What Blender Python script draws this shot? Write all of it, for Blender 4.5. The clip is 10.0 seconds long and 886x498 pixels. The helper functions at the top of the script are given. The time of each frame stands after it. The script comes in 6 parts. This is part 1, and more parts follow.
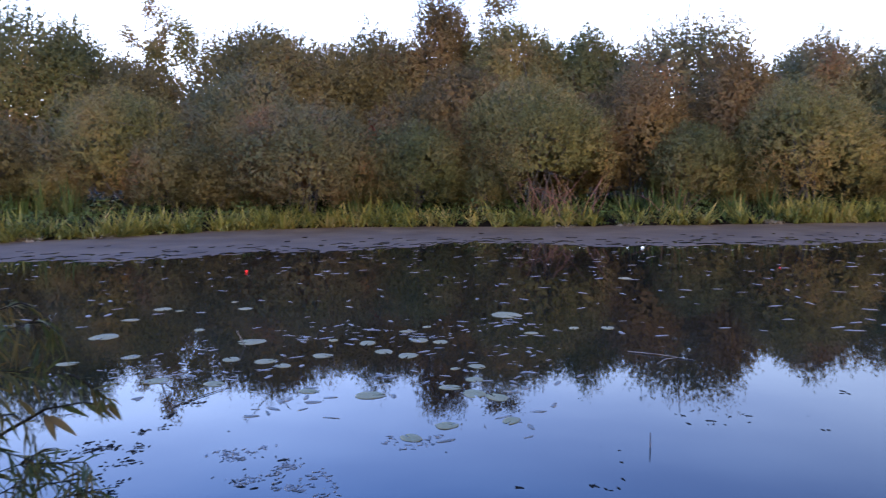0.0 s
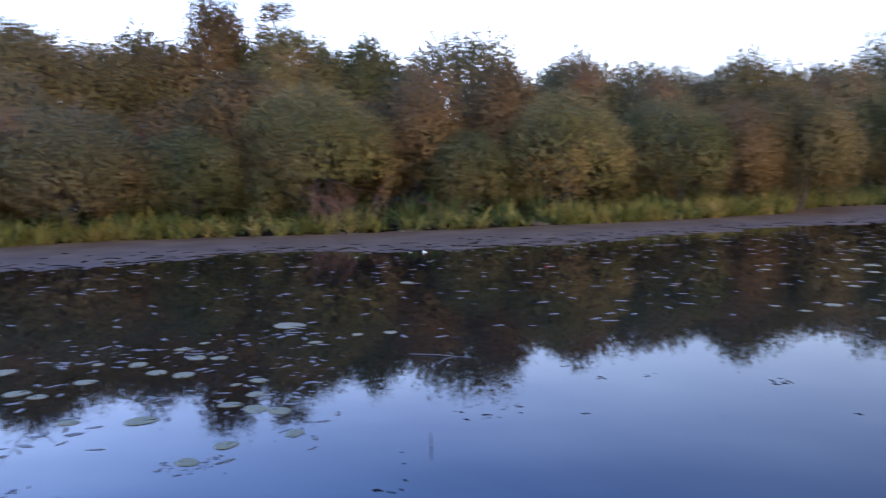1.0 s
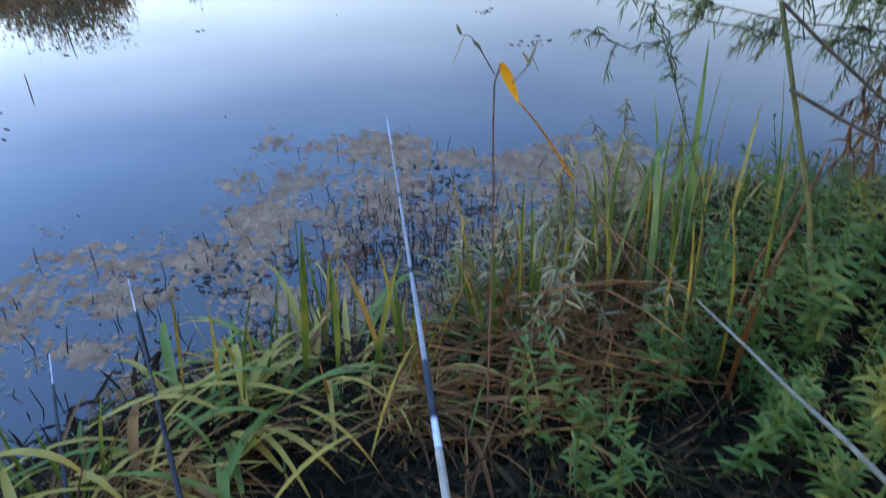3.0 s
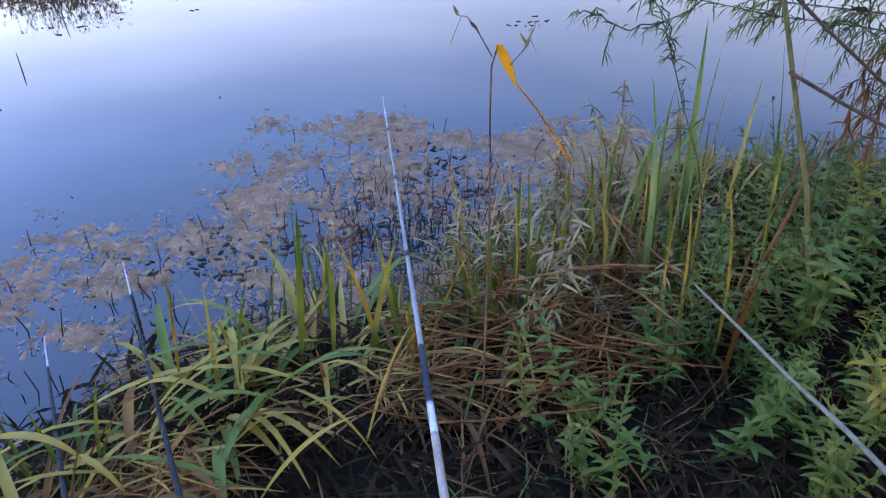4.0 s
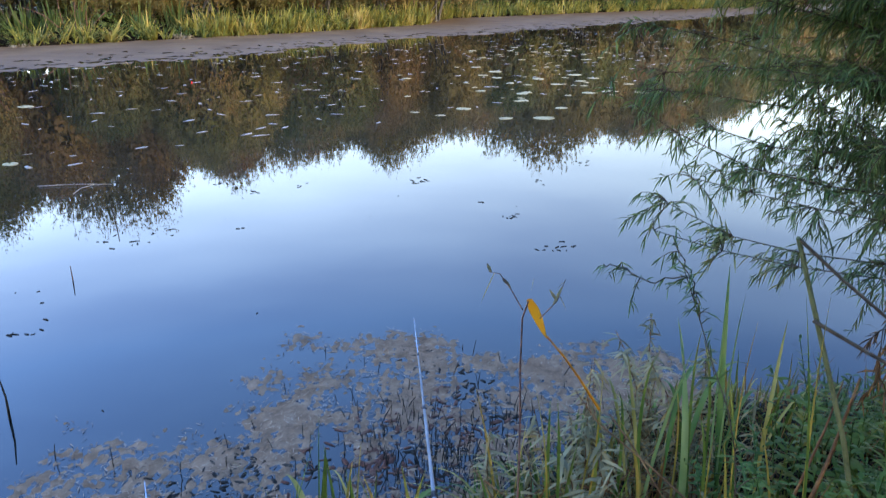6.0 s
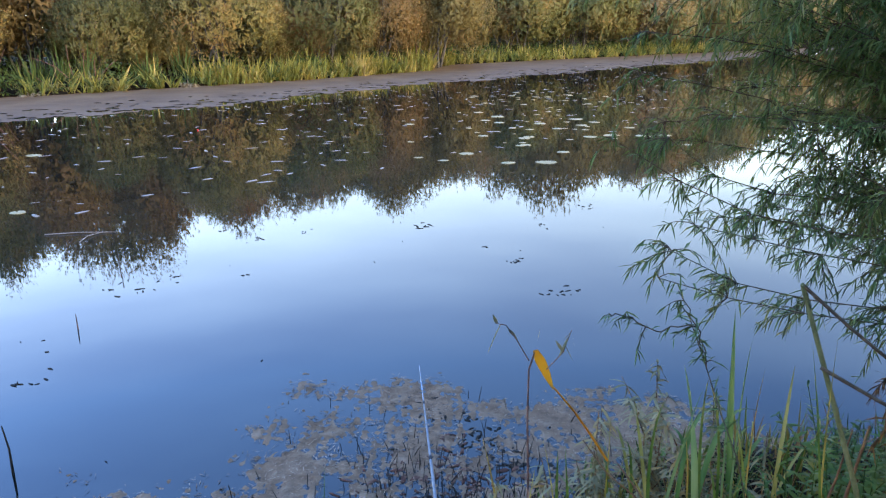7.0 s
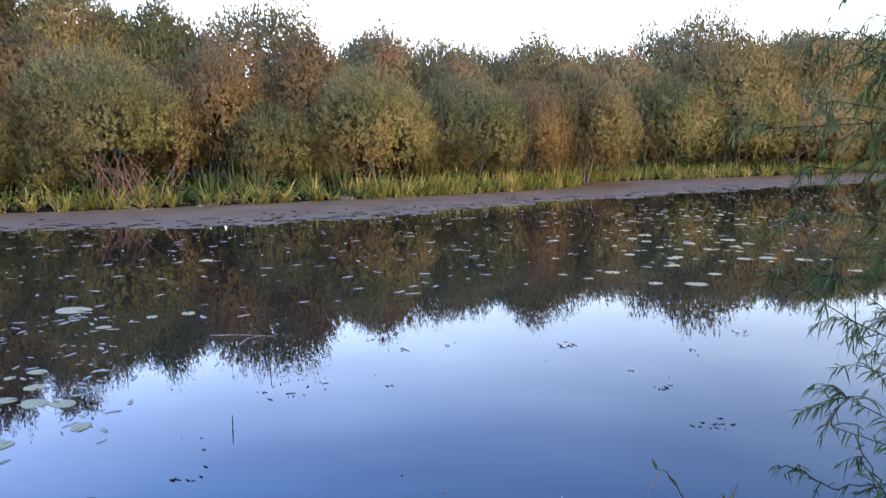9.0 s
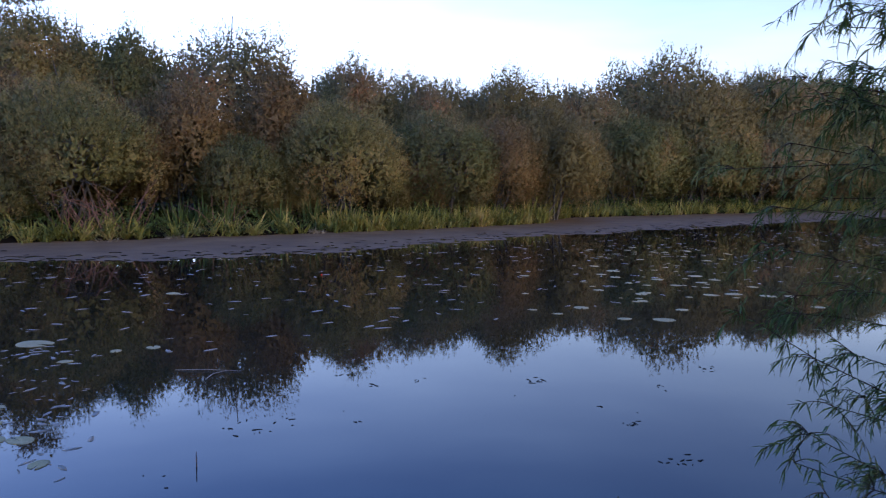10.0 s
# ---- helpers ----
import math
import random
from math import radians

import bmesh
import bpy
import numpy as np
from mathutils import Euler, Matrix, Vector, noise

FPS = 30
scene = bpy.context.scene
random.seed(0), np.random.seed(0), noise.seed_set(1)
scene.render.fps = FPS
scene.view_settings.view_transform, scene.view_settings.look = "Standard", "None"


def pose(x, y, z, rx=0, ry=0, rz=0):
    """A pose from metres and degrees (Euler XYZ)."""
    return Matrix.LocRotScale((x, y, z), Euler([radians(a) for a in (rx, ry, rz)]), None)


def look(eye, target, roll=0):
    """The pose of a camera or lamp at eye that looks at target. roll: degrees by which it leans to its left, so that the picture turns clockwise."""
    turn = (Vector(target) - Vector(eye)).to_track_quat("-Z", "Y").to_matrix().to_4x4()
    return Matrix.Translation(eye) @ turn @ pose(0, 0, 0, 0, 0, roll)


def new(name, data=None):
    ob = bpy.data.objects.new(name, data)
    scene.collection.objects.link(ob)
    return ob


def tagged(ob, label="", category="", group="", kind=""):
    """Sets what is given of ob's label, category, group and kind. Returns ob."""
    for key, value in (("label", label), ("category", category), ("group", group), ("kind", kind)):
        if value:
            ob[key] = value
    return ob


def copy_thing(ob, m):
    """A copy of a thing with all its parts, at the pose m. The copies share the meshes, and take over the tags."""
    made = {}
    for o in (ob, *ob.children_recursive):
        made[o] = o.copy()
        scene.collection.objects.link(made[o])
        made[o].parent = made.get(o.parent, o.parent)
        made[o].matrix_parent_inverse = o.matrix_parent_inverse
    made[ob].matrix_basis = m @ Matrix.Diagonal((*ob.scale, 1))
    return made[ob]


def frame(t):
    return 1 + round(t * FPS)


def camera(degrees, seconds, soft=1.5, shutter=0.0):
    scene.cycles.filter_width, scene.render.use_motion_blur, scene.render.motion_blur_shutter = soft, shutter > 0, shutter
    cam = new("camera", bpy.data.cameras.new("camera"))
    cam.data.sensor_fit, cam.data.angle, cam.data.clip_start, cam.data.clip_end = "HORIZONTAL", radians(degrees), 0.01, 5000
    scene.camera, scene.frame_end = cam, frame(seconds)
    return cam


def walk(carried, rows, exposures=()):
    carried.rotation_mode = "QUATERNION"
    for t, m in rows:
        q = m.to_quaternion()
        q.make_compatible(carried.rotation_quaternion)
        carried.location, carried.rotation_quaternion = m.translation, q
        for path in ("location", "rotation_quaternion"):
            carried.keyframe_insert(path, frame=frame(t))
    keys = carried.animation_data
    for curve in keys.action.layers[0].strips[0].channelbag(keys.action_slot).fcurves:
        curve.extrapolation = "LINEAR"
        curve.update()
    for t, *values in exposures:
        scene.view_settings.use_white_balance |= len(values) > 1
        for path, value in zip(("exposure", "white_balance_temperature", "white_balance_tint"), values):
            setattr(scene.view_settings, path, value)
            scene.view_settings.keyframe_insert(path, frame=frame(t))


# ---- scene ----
cam = camera(60.2, 10.0, soft=1.2, shutter=0.4)
PATH = [
    (0, pose(-0.000, 0.000, 1.720, 83.90, 0.54, 0.00)),
    (0.5, pose(0.025, 0.011, 1.721, 84.05, 0.64, -5.75)),
    (1, pose(0.061, 0.004, 1.722, 84.25, 0.88, -16.01)),
    (1.5, pose(0.124, 0.007, 1.699, 81.52, 0.61, -28.63)),
    (2, pose(0.101, -0.016, 1.682, 71.57, -0.44, -38.30)),
    (2.5, pose(0.116, -0.029, 1.628, 62.50, -0.23, -41.28)),
    (3, pose(0.132, -0.036, 1.601, 56.60, 0.41, -43.61)),
    (3.2, pose(0.131, -0.038, 1.594, 54.61, 0.34, -44.16)),
    (4.3, pose(0.141, -0.023, 1.608, 56.15, -0.10, -43.20)),
    (4.5, pose(0.141, -0.020, 1.617, 58.69, -0.65, -42.76)),
    (5, pose(0.140, -0.017, 1.645, 63.46, -0.81, -42.08)),
    (5.5, pose(0.132, -0.019, 1.670, 67.96, -0.71, -41.36)),
    (6, pose(0.133, -0.022, 1.684, 70.52, -0.36, -41.26)),
    (6.2, pose(0.127, -0.015, 1.698, 71.52, -0.38, -41.65)),
    (7.5, pose(0.126, -0.028, 1.707, 74.82, 0.07, -39.89)),
    (8, pose(0.119, -0.023, 1.719, 76.24, 0.27, -37.33)),
    (8.5, pose(0.100, -0.020, 1.730, 78.45, 0.27, -33.58)),
    (9, pose(0.086, -0.019, 1.747, 82.14, -0.01, -30.41)),
    (9.5, pose(0.081, -0.026, 1.753, 84.16, -0.34, -30.60)),
    (10, pose(0.086, -0.030, 1.752, 84.72, -0.67, -32.53)),
]
walk(cam, PATH, [
    (0, 1.15, 6050, 10), (0.9, 1.02, 6000, 10), (1.4, 0.95, 5800, 9), (1.55, 1.05, 5800, 8.5), (1.75, 1.55, 6100, 10), (2.0, 2.0, 6450, 11), (2.4, 2.0, 7050, -5), (3.1, 2.34, 7750, -2.5), (3.3, 2.38, 7800, 0), (4.3, 2.45, 7750, 14.5), (4.6, 2.42, 7500, 13), (5.0, 2.2, 7200, 3.5),
    (6.2, 2.15, 6950, -4), (7.4, 2.2, 6880, -4), (8.0, 2.24, 6880, -3), (8.7, 2.2, 6850, -0.5), (9.1, 1.7, 6500, 5.5), (9.5, 0.86, 5850, 9), (10, 0.54, 5620, 9)])

# ---------------------------------------------------------------- light
world = bpy.data.worlds.new("evening_sky")
scene.world = world
world.use_nodes = True
wn = world.node_tree.nodes
sky = wn.new("ShaderNodeTexSky")
sky.sky_type = 'NISHITA'
sky.sun_disc = False
sky.sun_elevation = radians(20)
sky.sun_rotation = radians(155)
sky.altitude = 100
sky.air_density = 1.0
sky.dust_density = 1.5
sky.ozone_density = 2.0
wl = world.node_tree.links
# thin high cloud over the sky, with a few darker wisps
coord, cloud = wn.new("ShaderNodeTexCoord"), wn.new("ShaderNodeTexNoise")
stretch = wn.new("ShaderNodeMapping")
stretch.inputs["Scale"].default_value = (1.5, 1.5, 9)
cloud.inputs["Scale"].default_value, cloud.inputs["Detail"].default_value = 1.6, 5
wl.new(coord.outputs["Generated"], stretch.inputs["Vector"])
wl.new(stretch.outputs[0], cloud.inputs["Vector"])
veil = wn.new("ShaderNodeValToRGB")
veil.color_ramp.elements[0].position, veil.color_ramp.elements[0].color = 0.32, (0.80, 0.82, 0.88, 1)
veil.color_ramp.elements[1].position, veil.color_ramp.elements[1].color = 0.60, (1.0, 1.0, 1.0, 1)
wl.new(cloud.outputs["Fac"], veil.inputs["Fac"])
# pale at the horizon, deep blue overhead
split, tint = wn.new("ShaderNodeSeparateXYZ"), wn.new("ShaderNodeValToRGB")
wl.new(coord.outputs["Generated"], split.inputs[0])
wl.new(split.outputs["Z"], tint.inputs["Fac"])
te = tint.color_ramp.elements
te.new(0.2), te.new(0.42)
for el, (p, c) in zip(te, ((0.0, (2.1, 2.1, 2.1)), (0.2, (0.78, 0.92, 1.27)), (0.42, (0.235, 0.45, 1.17)), (1.0, (0.12, 0.32, 1.12)))):
    el.position, el.color = p, (*c, 1)
veiled = wn.new("ShaderNodeMix")
veiled.data_type, veiled.blend_type = 'RGBA', 'MULTIPLY'
veiled.inputs["Factor"].default_value = 1.0
wl.new(tint.outputs["Color"], veiled.inputs["A"])
wl.new(veil.outputs["Color"], veiled.inputs["B"])
bright = wn.new("ShaderNodeVectorMath")
bright.operation = 'SCALE'
# the sky is brighter towards the west, where the sun goes down
west = wn.new("ShaderNodeMapRange")
west.inputs["From Min"].default_value, west.inputs["From Max"].default_value = -0.2, 0.85
west.inputs["To Min"].default_value, west.inputs["To Max"].default_value = 18.5, 6.5
wl.new(split.outputs["X"], west.inputs["Value"])
wl.new(west.outputs["Result"], bright.inputs["Scale"])
wl.new(veiled.outputs["Result"], bright.inputs[0])
blend = wn.new("ShaderNodeMix")
blend.data_type = 'RGBA'
blend.inputs["Factor"].default_value = 0.8
wl.new(sky.outputs[0], blend.inputs["A"])
wl.new(bright.outputs[0], blend.inputs["B"])
wl.new(blend.outputs["Result"], wn["Background"].inputs["Color"])
wn["Background"].inputs["Strength"].default_value = 0.12

sun = new("sun", bpy.data.lights.new("sun", 'SUN'))
sun.data.energy = 2.4
sun.data.angle = radians(35)
sun.data.color = (1.0, 0.77, 0.52)
sun.matrix_world = look((14, -30, 12), (0, 0, 0))


# ---------------------------------------------------------------- materials
def mat_nodes(name):
    m = bpy.data.materials.new(name)
    m.use_nodes = True
    return m, m.node_tree.nodes, m.node_tree.links, m.node_tree.nodes["Principled BSDF"]


def ramp(nodes, colours):
    r = nodes.new("ShaderNodeValToRGB")
    el = r.color_ramp.elements
    while len(el) < len(colours):
        el.new(0.5)
    for i, c in enumerate(colours):
        el[i].position = i / (len(colours) - 1)
        el[i].color = (*c, 1)
    return r


def leaf_mat(name, colours, rough=0.55, thin=0.3, scale=1.3, each=0.4):
    """Leaves: each one its own colour, with broad drifts of colour over the plant."""
    m, n, l, b = mat_nodes(name)
    geo = n.new("ShaderNodeNewGeometry")
    drift = n.new("ShaderNodeTexNoise")
    drift.inputs["Scale"].default_value = scale
    drift.inputs["Detail"].default_value = 3
    l.new(geo.outputs["Position"], drift.inputs["Vector"])
    mul = n.new("ShaderNodeMath")
    mul.operation = 'MULTIPLY_ADD'
    l.new(geo.outputs["Random Per Island"], mul.inputs[0])
    mul.inputs[1].default_value = each
    sub = n.new("ShaderNodeMath")
    sub.operation = 'MULTIPLY_ADD'
    l.new(drift.outputs["Fac"], sub.inputs[0])
    sub.inputs[1].default_value = 1.9
    sub.inputs[2].default_value = -0.45 - each / 2
    l.new(sub.outputs[0], mul.inputs[2])
    r = ramp(n, colours)
    l.new(mul.outputs[0], r.inputs["Fac"])
    l.new(r.outputs["Color"], b.inputs["Base Color"])
    b.inputs["Roughness"].default_value = rough
    b.inputs["Specular IOR Level"].default_value = 0.1
    t = n.new("ShaderNodeBsdfTranslucent")
    l.new(r.outputs["Color"], t.inputs["Color"])
    mix = n.new("ShaderNodeMixShader")
    mix.inputs[0].default_value = thin
    l.new(b.outputs[0], mix.inputs[1])
    l.new(t.outputs[0], mix.inputs[2])
    l.new(mix.outputs[0], n["Material Output"].inputs["Surface"])
    return m


def rough_mat(name, colours, scale, rough=0.8, bump=0.3, detail=6, fine=8.0, spec=0.3):
    """A two-scale noise surface: broad stains and fine grain with relief."""
    m, n, l, b = mat_nodes(name)
    tc = n.new("ShaderNodeTexCoord")
    a, f = n.new("ShaderNodeTexNoise"), n.new("ShaderNodeTexNoise")
    a.inputs["Scale"].default_value, a.inputs["Detail"].default_value = scale, detail
    f.inputs["Scale"].default_value, f.inputs["Detail"].default_value = scale * fine, 4
    for t in (a, f):
        l.new(tc.outputs["Object"], t.inputs["Vector"])
    mx = n.new("ShaderNodeMath")
    mx.operation = 'MULTIPLY_ADD'
    l.new(f.outputs["Fac"], mx.inputs[0])
    mx.inputs[1].default_value = 0.5
    off = n.new("ShaderNodeMath")
    off.operation = 'MULTIPLY_ADD'
    l.new(a.outputs["Fac"], off.inputs[0])
    off.inputs[1].default_value, off.inputs[2].default_value = 1.4, -0.45
    l.new(off.outputs[0], mx.inputs[2])
    r = ramp(n, colours)
    l.new(mx.outputs[0], r.inputs["Fac"])
    l.new(r.outputs["Color"], b.inputs["Base Color"])
    b.inputs["Roughness"].default_value = rough
    b.inputs["Specular IOR Level"].default_value = spec
    bp = n.new("ShaderNodeBump")
    bp.inputs["Strength"].default_value, bp.inputs["Distance"].default_value = bump, 0.02
    l.new(mx.outputs[0], bp.inputs["Height"])
    l.new(bp.outputs[0], b.inputs["Normal"])
    return m


def water_mat():
    m, n, l, b = mat_nodes("still_pond_water")
    b.inputs["Base Color"].default_value = (0.006, 0.006, 0.0045, 1)
    b.inputs["Roughness"].default_value = 0.015
    b.inputs["IOR"].default_value = 1.35
    tc, no = n.new("ShaderNodeTexCoord"), n.new("ShaderNodeTexNoise")
    no.inputs["Scale"].default_value, no.inputs["Detail"].default_value = 2.2, 3
    l.new(tc.outputs["Object"], no.inputs["Vector"])
    bp = n.new("ShaderNodeBump")
    bp.inputs["Strength"].default_value, bp.inputs["Distance"].default_value = 0.12, 0.004
    l.new(no.outputs["Fac"], bp.inputs["Height"])
    l.new(bp.outputs[0], b.inputs["Normal"])
    return m


WATER = water_mat()
# damp soil; its near-black colour includes the shade beneath the plants
SOIL = rough_mat("bank_soil_with_shade", [(0.003, 0.0023, 0.0015), (0.007, 0.005, 0.003), (0.015, 0.011, 0.006)], 1.2, rough=0.95, bump=0.6, spec=0.02)
MUD = rough_mat("floating_weed_mud", [(0.047, 0.026, 0.010), (0.082, 0.048, 0.022), (0.121, 0.074, 0.035)], 0.9, rough=0.65, bump=0.5, fine=14, spec=0.12)
BARK = rough_mat("grey_brown_bark", [(0.02, 0.015, 0.011), (0.05, 0.038, 0.028), (0.09, 0.072, 0.055)], 6, bump=0.6)
BARE = rough_mat("bare_reddish_stems", [(0.04, 0.014, 0.008), (0.09, 0.038, 0.022), (0.20, 0.115, 0.075)], 9, bump=0.3)
L_BROWN = leaf_mat("brown_olive_leaves", [(0.063, 0.052, 0.021), (0.114, 0.088, 0.032), (0.150, 0.116, 0.043), (0.193, 0.134, 0.054), (0.233, 0.125, 0.049)], scale=0.6, each=0.4, thin=0.5)
L_GREY = leaf_mat("grey_green_leaves", [(0.084, 0.083, 0.034), (0.132, 0.116, 0.050), (0.175, 0.136, 0.059), (0.200, 0.133, 0.060), (0.269, 0.125, 0.049)], scale=0.6, each=0.4, thin=0.5)
L_OLIVE = leaf_mat("olive_yellow_leaves", [(0.069, 0.072, 0.024), (0.130, 0.116, 0.035), (0.186, 0.148, 0.048), (0.255, 0.182, 0.063), (0.296, 0.164, 0.057)], scale=0.6, each=0.4, thin=0.5)
L_GREEN = leaf_mat("dark_green_leaves", [(0.047, 0.052, 0.017), (0.088, 0.090, 0.032), (0.133, 0.120, 0.041), (0.179, 0.136, 0.053), (0.243, 0.147, 0.055)], scale=0.6, each=0.4, thin=0.5)
L_RUST = leaf_mat("russet_leaves", [(0.064, 0.052, 0.021), (0.120, 0.083, 0.032), (0.159, 0.105, 0.039), (0.206, 0.120, 0.049), (0.181, 0.131, 0.054)], scale=0.6, each=0.4, thin=0.5)
L_RED = leaf_mat("red_autumn_leaves", [(0.12, 0.03, 0.015), (0.2, 0.05, 0.02), (0.25, 0.07, 0.03), (0.2, 0.1, 0.03)])
SEDGE = leaf_mat("yellow_green_sedge", [(0.057, 0.066, 0.014), (0.127, 0.122, 0.025), (0.208, 0.173, 0.040), (0.327, 0.223, 0.076)], scale=0.7, each=0.6)
HERB = leaf_mat("bank_herbs", [(0.020, 0.033, 0.009), (0.040, 0.060, 0.015), (0.062, 0.080, 0.021), (0.105, 0.083, 0.031)], scale=0.6)

# ---------------------------------------------------------------- mesh builders
class Mass:
    """Gathers many small faces, then makes one mesh of them."""

    def __init__(self):
        self.v, self.f, self.n, self.normals = [], [], 0, []

    def add(self, verts, faces):
        self.v.append(np.asarray(verts, float).reshape(-1, 3))
        self.f += [(np.asarray(faces, int) + self.n)]
        self.n += len(self.v[-1])

    def mesh(self, name, material, smooth=False):
        me = bpy.data.meshes.new(name)
        v = np.concatenate(self.v) if self.v else np.zeros((0, 3))
        sizes = np.concatenate([np.full(len(f), f.shape[1]) for f in self.f])
        loops = np.concatenate([f.ravel() for f in self.f])
        me.vertices.add(len(v))
        me.vertices.foreach_set("co", v.ravel())
        me.loops.add(len(loops))
        me.loops.foreach_set("vertex_index", loops.astype(np.int32))
        me.polygons.add(len(sizes))
        me.polygons.foreach_set("loop_start", (np.cumsum(sizes) - sizes).astype(np.int32))
        if smooth:
            me.polygons.foreach_set("use_smooth", np.ones(len(sizes), bool))
        me.update(calc_edges=True)
        me.validate()
        me.materials.append(material)
        if self.normals:
            me.polygons.foreach_set("use_smooth", np.ones(len(sizes), bool))
            me.normals_split_custom_set_from_vertices(np.concatenate(self.normals).astype(np.float32))
        return me


def unit(a):
    return a / np.maximum(np.linalg.norm(a, axis=-1, keepdims=True), 1e-9)


def leaves(mass, pos, way, length, width, rng, fold=0.25):
    """Pointed leaves: a folded lens of four points, each along its own way."""
    n = len(pos)
    if n == 0:
        return
    way = unit(way)
    side = unit(np.cross(way, rng.normal(size=(n, 3))))
    up = np.cross(side, way)
    L, W = np.broadcast_to(length, n)[:, None], np.broadcast_to(width, n)[:, None]
    mid = pos + way * L * 0.45
    quad = np.stack([pos, mid + side * W / 2 + up * W * fold, pos + way * L - up * W * fold * 0.6, mid - side * W / 2 + up * W * fold], 1)
    idx = np.arange(n * 4).reshape(n, 4)
    mass.add(quad.reshape(-1, 3), idx)


def slivers(mass, pos, way, length, width, rng, out):
    """Far leaves: slender triangles, each along its own way, shaded as part of the crown that faces out."""
    n = len(pos)
    if n == 0:
        return
    way = unit(way)
    side = unit(np.cross(way, rng.normal(size=(n, 3))))
    L, W = np.broadcast_to(length, n)[:, None], np.broadcast_to(width, n)[:, None]
    flip = np.sign(np.sum(np.cross(side, way) * out, 1, keepdims=True) + 1e-9)
    side = side * flip
    tri = np.stack([pos - side * W / 2, pos + side * W / 2, pos + way * L], 1)
    mass.normals.append(np.repeat(unit(out), 3, 0))
    mass.add(tri.reshape(-1, 3), np.arange(n * 3).reshape(n, 3))


def lance(mass, pos, way, side, length, width, droop, segs=4):
    """Long narrow leaves or blades: tapered strips that bend down by droop (share of their length)."""
    n = len(pos)
    if n == 0:
        return
    way, side = unit(way), unit(side)
    L, W, dr = (np.broadcast_to(a, n)[:, None] for a in (length, width, droop))
    rows = []
    for k in range(segs + 1):
        s = k / segs
        c = pos + way * L * s * (1 - 0.25 * dr * s * s) - np.array([0, 0, 1.0]) * L * dr * s * s
        w = W * 0.5 * (min(1.0, 0.45 + 2.2 * s) * (1 - s ** 2.5) + 0.03)
        rows += [c - side * w, c + side * w]
    v = np.stack(rows, 1)
    k = 2 * (segs + 1)
    base = np.arange(n)[:, None] * k
    f = np.concatenate([base + np.array([[2 * i, 2 * i + 1, 2 * i + 3, 2 * i + 2]]) for i in range(segs)])
    mass.add(v.reshape(-1, 3), f)


def tube(mass, pts, radii, sides=6):
    """A tapered round stem along pts, closed at its tip."""
    pts = np.asarray(pts, float)
    radii = np.broadcast_to(radii, len(pts))
    tang = unit(np.gradient(pts, axis=0))
    ref = np.array([0.31, 0.17, 0.93]) if abs(tang[0][2]) < 0.8 else np.array([1.0, 0.2, 0.1])
    a = unit(np.cross(tang, ref))
    b = np.cross(tang, a)
    th = np.linspace(0, 2 * np.pi, sides, endpoint=False)
    ring = pts[:, None] + radii[:, None, None] * (np.cos(th)[None, :, None] * a[:, None] + np.sin(th)[None, :, None] * b[:, None])
    v = ring.reshape(-1, 3)
    f = []
    for i in range(len(pts) - 1):
        for j in range(sides):
            k = (j + 1) % sides
            f.append((i * sides + j, i * sides + k, (i + 1) * sides + k, (i + 1) * sides + j))
    mass.add(v, f)
    e = (len(pts) - 1) * sides
    mass.add(np.concatenate([v[e:], pts[-1:] + tang[-1:] * radii[-1]]), [(j, (j + 1) % sides, sides) for j in range(sides)])


def bow(a, b, rng, sag=0.1, n=6):
    """A slightly crooked line from a to b."""
    a, b = np.asarray(a, float), np.asarray(b, float)
    s = np.linspace(0, 1, n)[:, None]
    off = rng.normal(size=3) * np.linalg.norm(b - a) * sag
    return a + (b - a) * s + off * np.sin(np.pi * s) + rng.normal(size=(n, 3)) * np.linalg.norm(b - a) * sag * 0.12 * np.sin(np.pi * s)


def part(name, mass, material, parent, label="", smooth=False):
    ob = new(name, mass.mesh(name, material, smooth))
    ob.parent = parent
    return tagged(ob, label) if label else ob


def base(name, x, y, z, label, category, group="", kind=""):
    e = new(name)
    e.empty_display_size = 0.2
    e.matrix_world = pose(x, y, z)
    return tagged(e, label, category, group, kind)


# ---------------------------------------------------------------- ground and water
NEAR_X = [-200, -30, -6, -2.5, 0, 0.7, 1.05, 1.3, 1.42, 1.8, 2.4, 2.8, 3.3, 3.7, 5, 8, 30, 300]
NEAR_Y = [1.6, 1.6, 1.5, 1.6, 1.75, 1.8, 1.62, 1.5, 1.38, 1.42, 1.42, 1.3, 1.1, 0.7, 0.3, -0.3, -3, -4]
FAR_X = [-200, -30, -14, -10.6, -8.6, -6, -3, 0, 3.5, 8, 12, 15, 20, 21.5, 24, 35, 300]
FAR_Y = [14, 15, 16.2, 18.4, 19.6, 21.4, 22.3, 22.0, 21.7, 21.9, 22.2, 22.6, 23.6, 25.2, 26.6, 27.0, 30]


def near_edge(x):
    return np.interp(x, NEAR_X, NEAR_Y)


def far_edge(x):
    return np.interp(x, FAR_X, FAR_Y)


